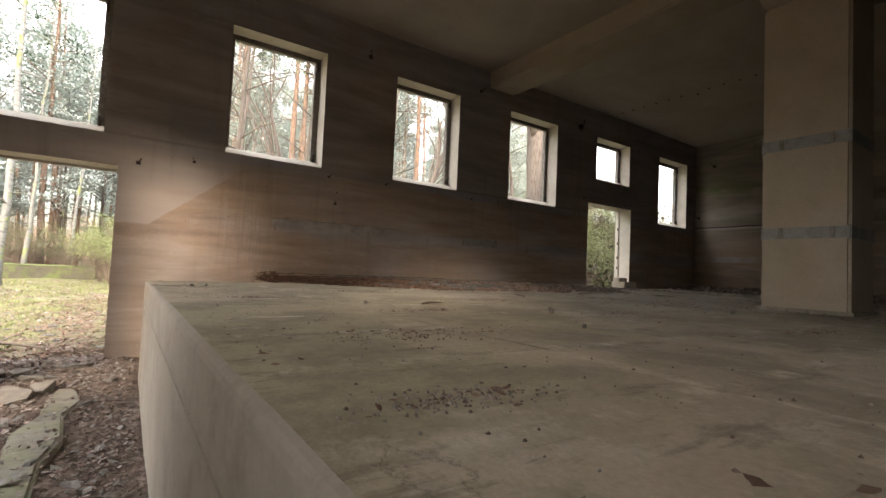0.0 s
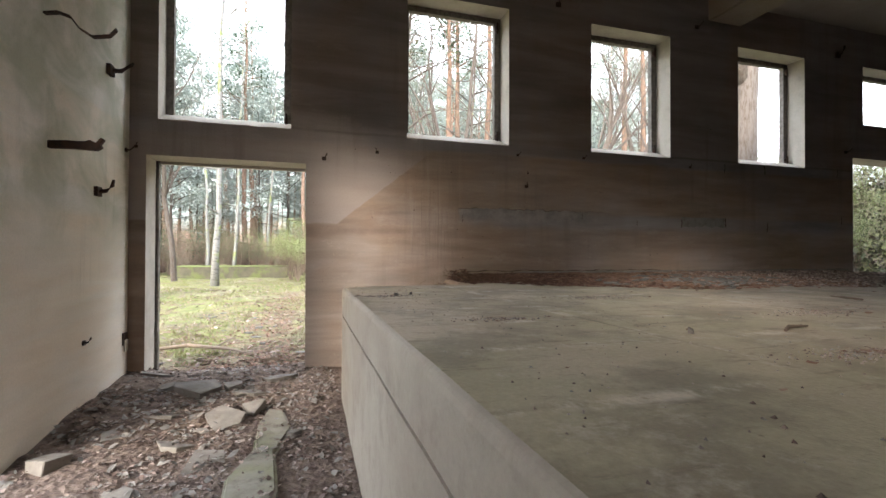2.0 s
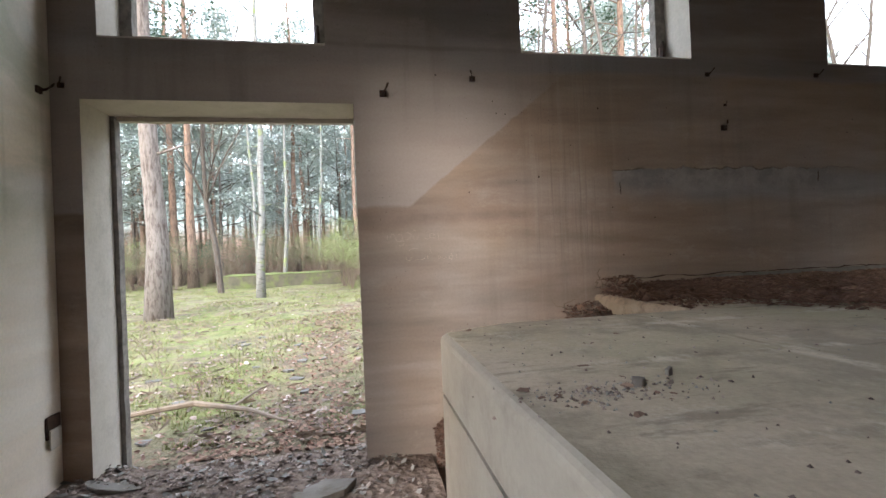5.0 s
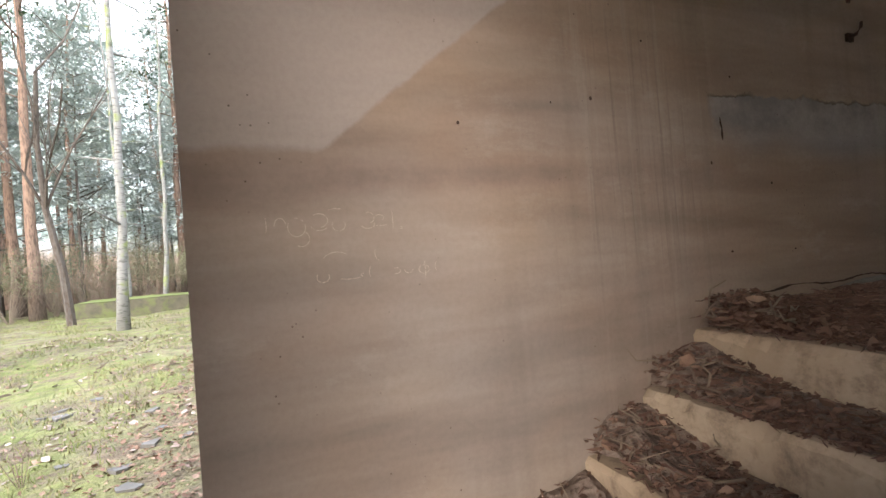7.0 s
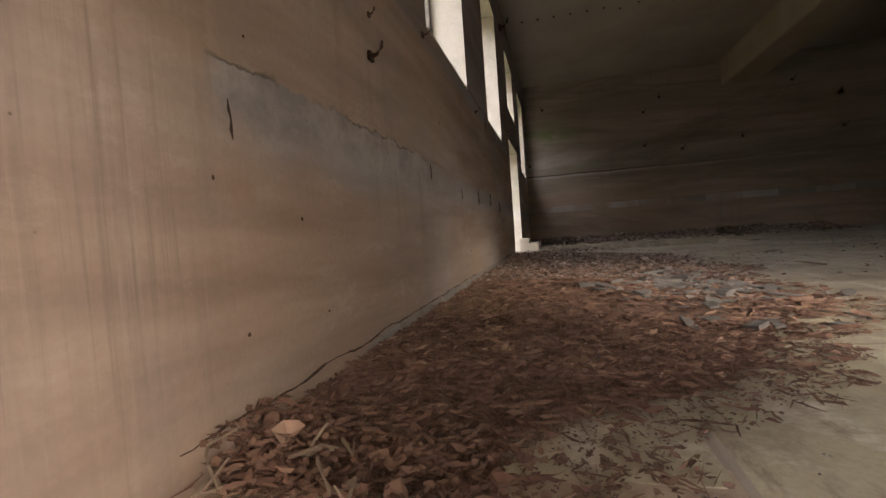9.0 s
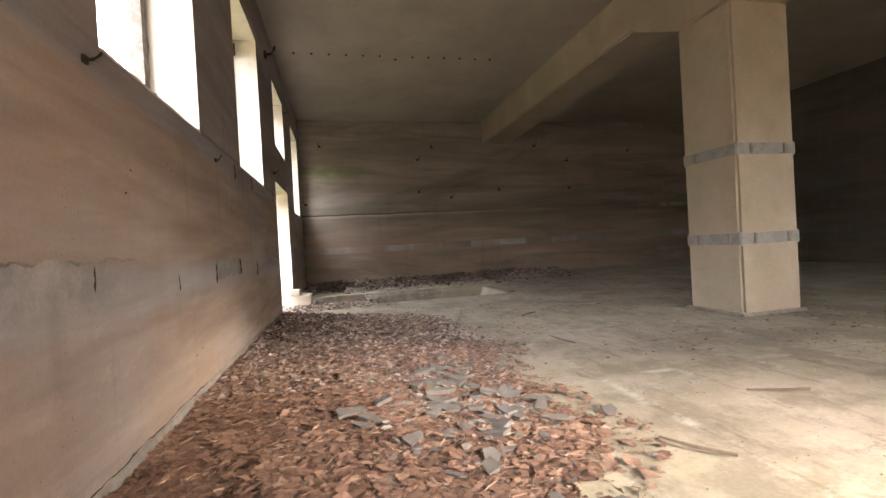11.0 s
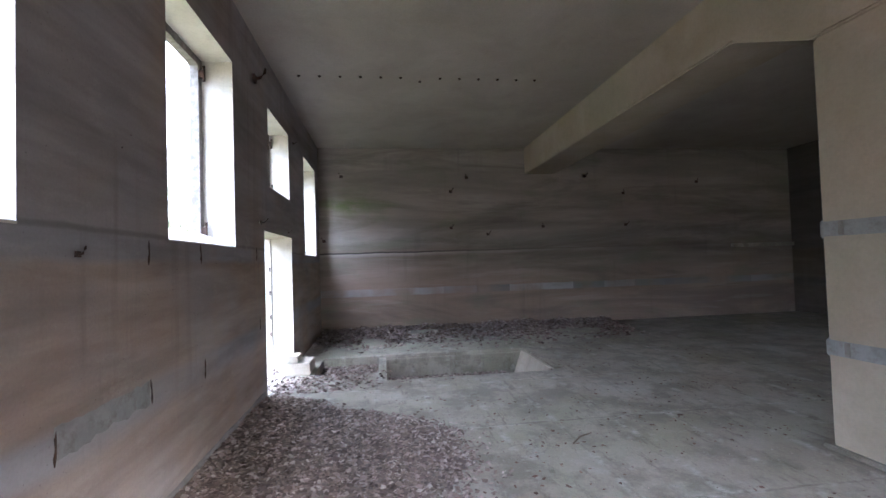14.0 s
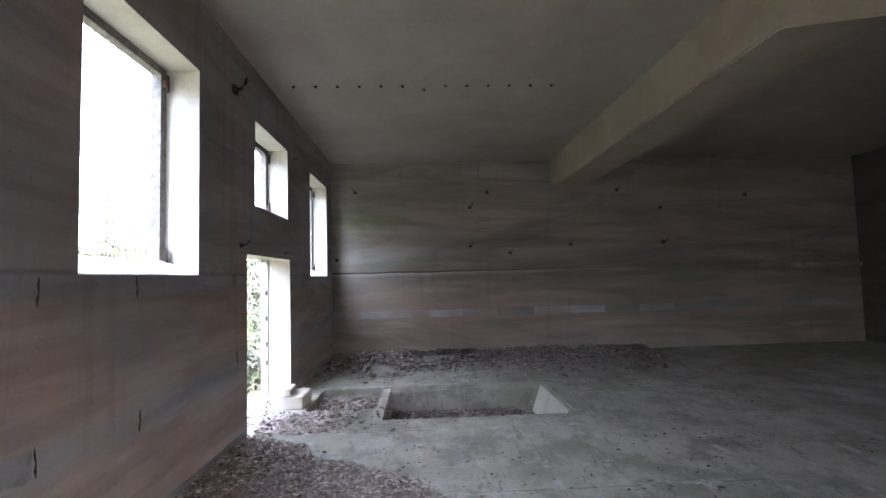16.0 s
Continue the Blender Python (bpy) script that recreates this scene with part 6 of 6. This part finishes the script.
for k, (x, y, a, l) in enumerate(((1.9, 3.0, 20, 0.22), (3.6, 3.9, 70, 0.3), (5.2, 4.3, 10, 0.35), (6.6, 4.0, -50, 0.3), (3.2, 4.75, 35, 0.28))):
    bm = tube([(-l / 2, 0, 0.008), (0, 0.02, 0.012), (l / 2, -0.01, 0.008)], [0.007, 0.008, 0.004], 5)
    ob = thing("dry_twig", bm, M_TWIG, "short dry twig lying on the platform", "twig", "twigs on the platform")
    ob.matrix_basis = Matrix.Translation((x, y, DECK + 0.004)) @ pose(0, 0, 0, 0, 0, a)
for k in range(44):
    r = random.Random(300 + k)
    x, y = r.uniform(0.55, 1.8), NORTH - 0.02 - 0.40 * r.random() ** 1.6
    kk = max(0, min(4, math.ceil((RIM - x) / GO)))
    z = DECK - RISE * kk + 0.05
    pts = [Vector((0, 0, 0))]
    for _ in range(4):
        pts.append(pts[-1] + Vector((r.gauss(-0.012, 0.04), r.gauss(-0.008, 0.03), r.uniform(-0.005, 0.042))))
    ob = thing("dry_twig", tube(pts, [0.005, 0.004, 0.004, 0.003, 0.002], 4), M_TWIG, "bristly dry twig among the leaves of the steps", "twig", "twigs on the steps")
    ob.location = (x, min(y, NORTH - 0.03), z)

# outside the lower door
bm = tube([(-2.0, 8.15, 0.14), (-1.45, 8.25, 0.17), (-0.95, 8.0, 0.15), (-0.62, 7.72, 0.12)], [0.022, 0.026, 0.02, 0.01], 7)
add_tube(bm, [(-1.1, 8.08, 0.16), (-0.95, 8.3, 0.22), (-0.85, 8.42, 0.24)], [0.014, 0.01, 0.004], 5)
thing("fallen_branch", bm, M_TWIG, "fallen bare branch lying outside the door", "branch")
for k in range(44):
    r = random.Random(500 + k)
    x, y = r.choice((r.gauss(-1.2, 0.9), r.gauss(0.2, 0.8))), r.uniform(7.5, 11.5)
    s = r.uniform(0.06, 0.22)
    me = stone_mesh(520 + k, s, s * 0.8, s * 0.22)
    me.materials[0] = M_FLAKE
    ob = tagged(new("field_stone", me), "flat grey stone in the moss outside", "stone", "stones in the clearing")
    ob.matrix_basis = Matrix.Translation((x, y, ground_height(x, y) - 0.02)) @ pose(0, 0, 0, 0, 0, 37 * k)


def outside_place(r):
    y = 7.25 + 7 * r.random() ** 1.8
    x = r.gauss(-0.45 + 0.1 * math.sin(y), 0.35 + 0.10 * max(0, 10 - y)) if r.random() < 0.7 else r.uniform(-4, 3)
    return (x, y, ground_height(x, y) + 0.012)


def clearing_place(r):
    y = 7.4 + 9 * r.random() ** 1.5
    x = r.uniform(-6.5, 2.5)
    if noise.noise((x * 0.8, y * 0.8, 21)) < 0.0 and r.random() < 0.8:
        return None
    return (x, y, ground_height(x, y) + 0.015)


litter("clearing_twigs", 1300, clearing_place, (0.05, 0.26), M_TWIG, "thin dead twigs strewn over the moss", "twigs", 43, 0.15, 0.25, 0.03)
litter("clearing_leaves", 4200, clearing_place, (0.025, 0.08), M_LEAFGREY, "grey and brown fallen leaves in the moss", "leaves", 44, 0.3, 0.3)
litter("path_leaves", 5000, outside_place, (0.02, 0.06), M_LEAF, "brown leaves on the path outside", "leaves", 10)

def bank_place(r):
    x, y = r.uniform(10.4, 17.5), 7.7 + 5.5 * r.random()
    h = 1.5 * r.random() ** 2 * (0.4 + 0.6 * abs(noise.noise((x * 1.5, y * 1.5, 2))))
    return (x, y, ground_height(x, y) + 0.02 + h)


litter("bank_growth", 9000, bank_place, (0.05, 0.14), M_IVY, "dark evergreen growth and dead leaves on the bank", "undergrowth", 41, 0.4, 1.2, 1.0)

# two pebbles on the platform corner and pale flecks on the wall
for k, (x, y, s) in enumerate(((0.62, 4.92, 0.035), (0.74, 4.98, 0.03), (1.42, 3.05, 0.03), (2.4, 2.35, 0.045), (1.9, 1.7, 0.03), (4.1, 2.0, 0.05))):
    ob = tagged(new("concrete_lump", stone_mesh(800 + k, s, s * 0.8, s * 0.7)), "small dark crumb of concrete on the platform", "rubble", "crumbs on the platform")
    ob.matrix_basis = Matrix.Translation((x, y, DECK)) @ pose(0, 0, 0, 0, 0, 50 * k)

n = Nodes("chalk")
M_CHALK = n.finish(n.mix(n.noise(90, 3), (0.42, 0.35, 0.29), (0.52, 0.45, 0.39)), 0.95)
r = random.Random(901)
bm = bmesh.new()


def chalk_arc(cx, cz, rx, rz, a0, a1, width=0.0012):
    """One broken stroke of chalk along an arc, from angle a0 to a1 in degrees."""
    rows = []
    for k in range(17):
        a = radians(a0 + (a1 - a0) * k / 16)
        w = width * r.uniform(0.35, 1.25)
        c, q = math.cos(a), math.sin(a)
        rows.append([bm.verts.new((cx + c * (rx + e), NORTH - 0.0012, cz + q * (rz + e))) for e in (-w, w)])
    for a, b in zip(rows, rows[1:]):
        if r.random() < 0.86:
            bm.faces.new((a[0], a[1], b[1], b[0]))


for cx, cz, rx, rz, a0, a1 in ((0.17, 1.495, 0.002, 0.020, -90, 90), (0.205, 1.49, 0.014, 0.020, 180, 0), (0.245, 1.485, 0.022, 0.024, 100, -230), (0.255, 1.455, 0.02, 0.02, 60, -120),
                               (0.302, 1.500, 0.022, 0.018, 130, -80), (0.302, 1.484, 0.020, 0.010, -10, -185), (0.352, 1.486, 0.017, 0.016, 150, 395), (0.345, 1.522, 0.02, 0.008, 150, 40),
                               (0.432, 1.502, 0.016, 0.015, 110, -70), (0.430, 1.484, 0.018, 0.011, 20, -170), (0.462, 1.500, 0.012, 0.009, 150, -40), (0.465, 1.482, 0.016, 0.003, 200, 350), (0.498, 1.492, 0.002, 0.026, -90, 90), (0.522, 1.470, 0.003, 0.003, 0, 360),
                               (0.302, 1.352, 0.016, 0.014, 150, 400), (0.340, 1.385, 0.04, 0.03, 150, 50), (0.372, 1.345, 0.028, 0.004, 190, 350), (0.405, 1.35, 0.004, 0.004, 0, 300), (0.43, 1.355, 0.006, 0.014, 100, 250),
                               (0.50, 1.352, 0.011, 0.008, 120, -120), (0.535, 1.352, 0.012, 0.009, 170, 370), (0.580, 1.350, 0.015, 0.012, 80, 420), (0.582, 1.350, 0.002, 0.024, -90, 90), (0.62, 1.356, 0.006, 0.012, 100, 250), (0.455, 1.405, 0.012, 0.02, 150, 260)):
    chalk_arc(cx, cz, rx, rz, a0, a1)
thing("chalk_strokes", bm, M_CHALK, "two faint unreadable lines of pale chalk on the wall", "chalk marks", kind="stuff")
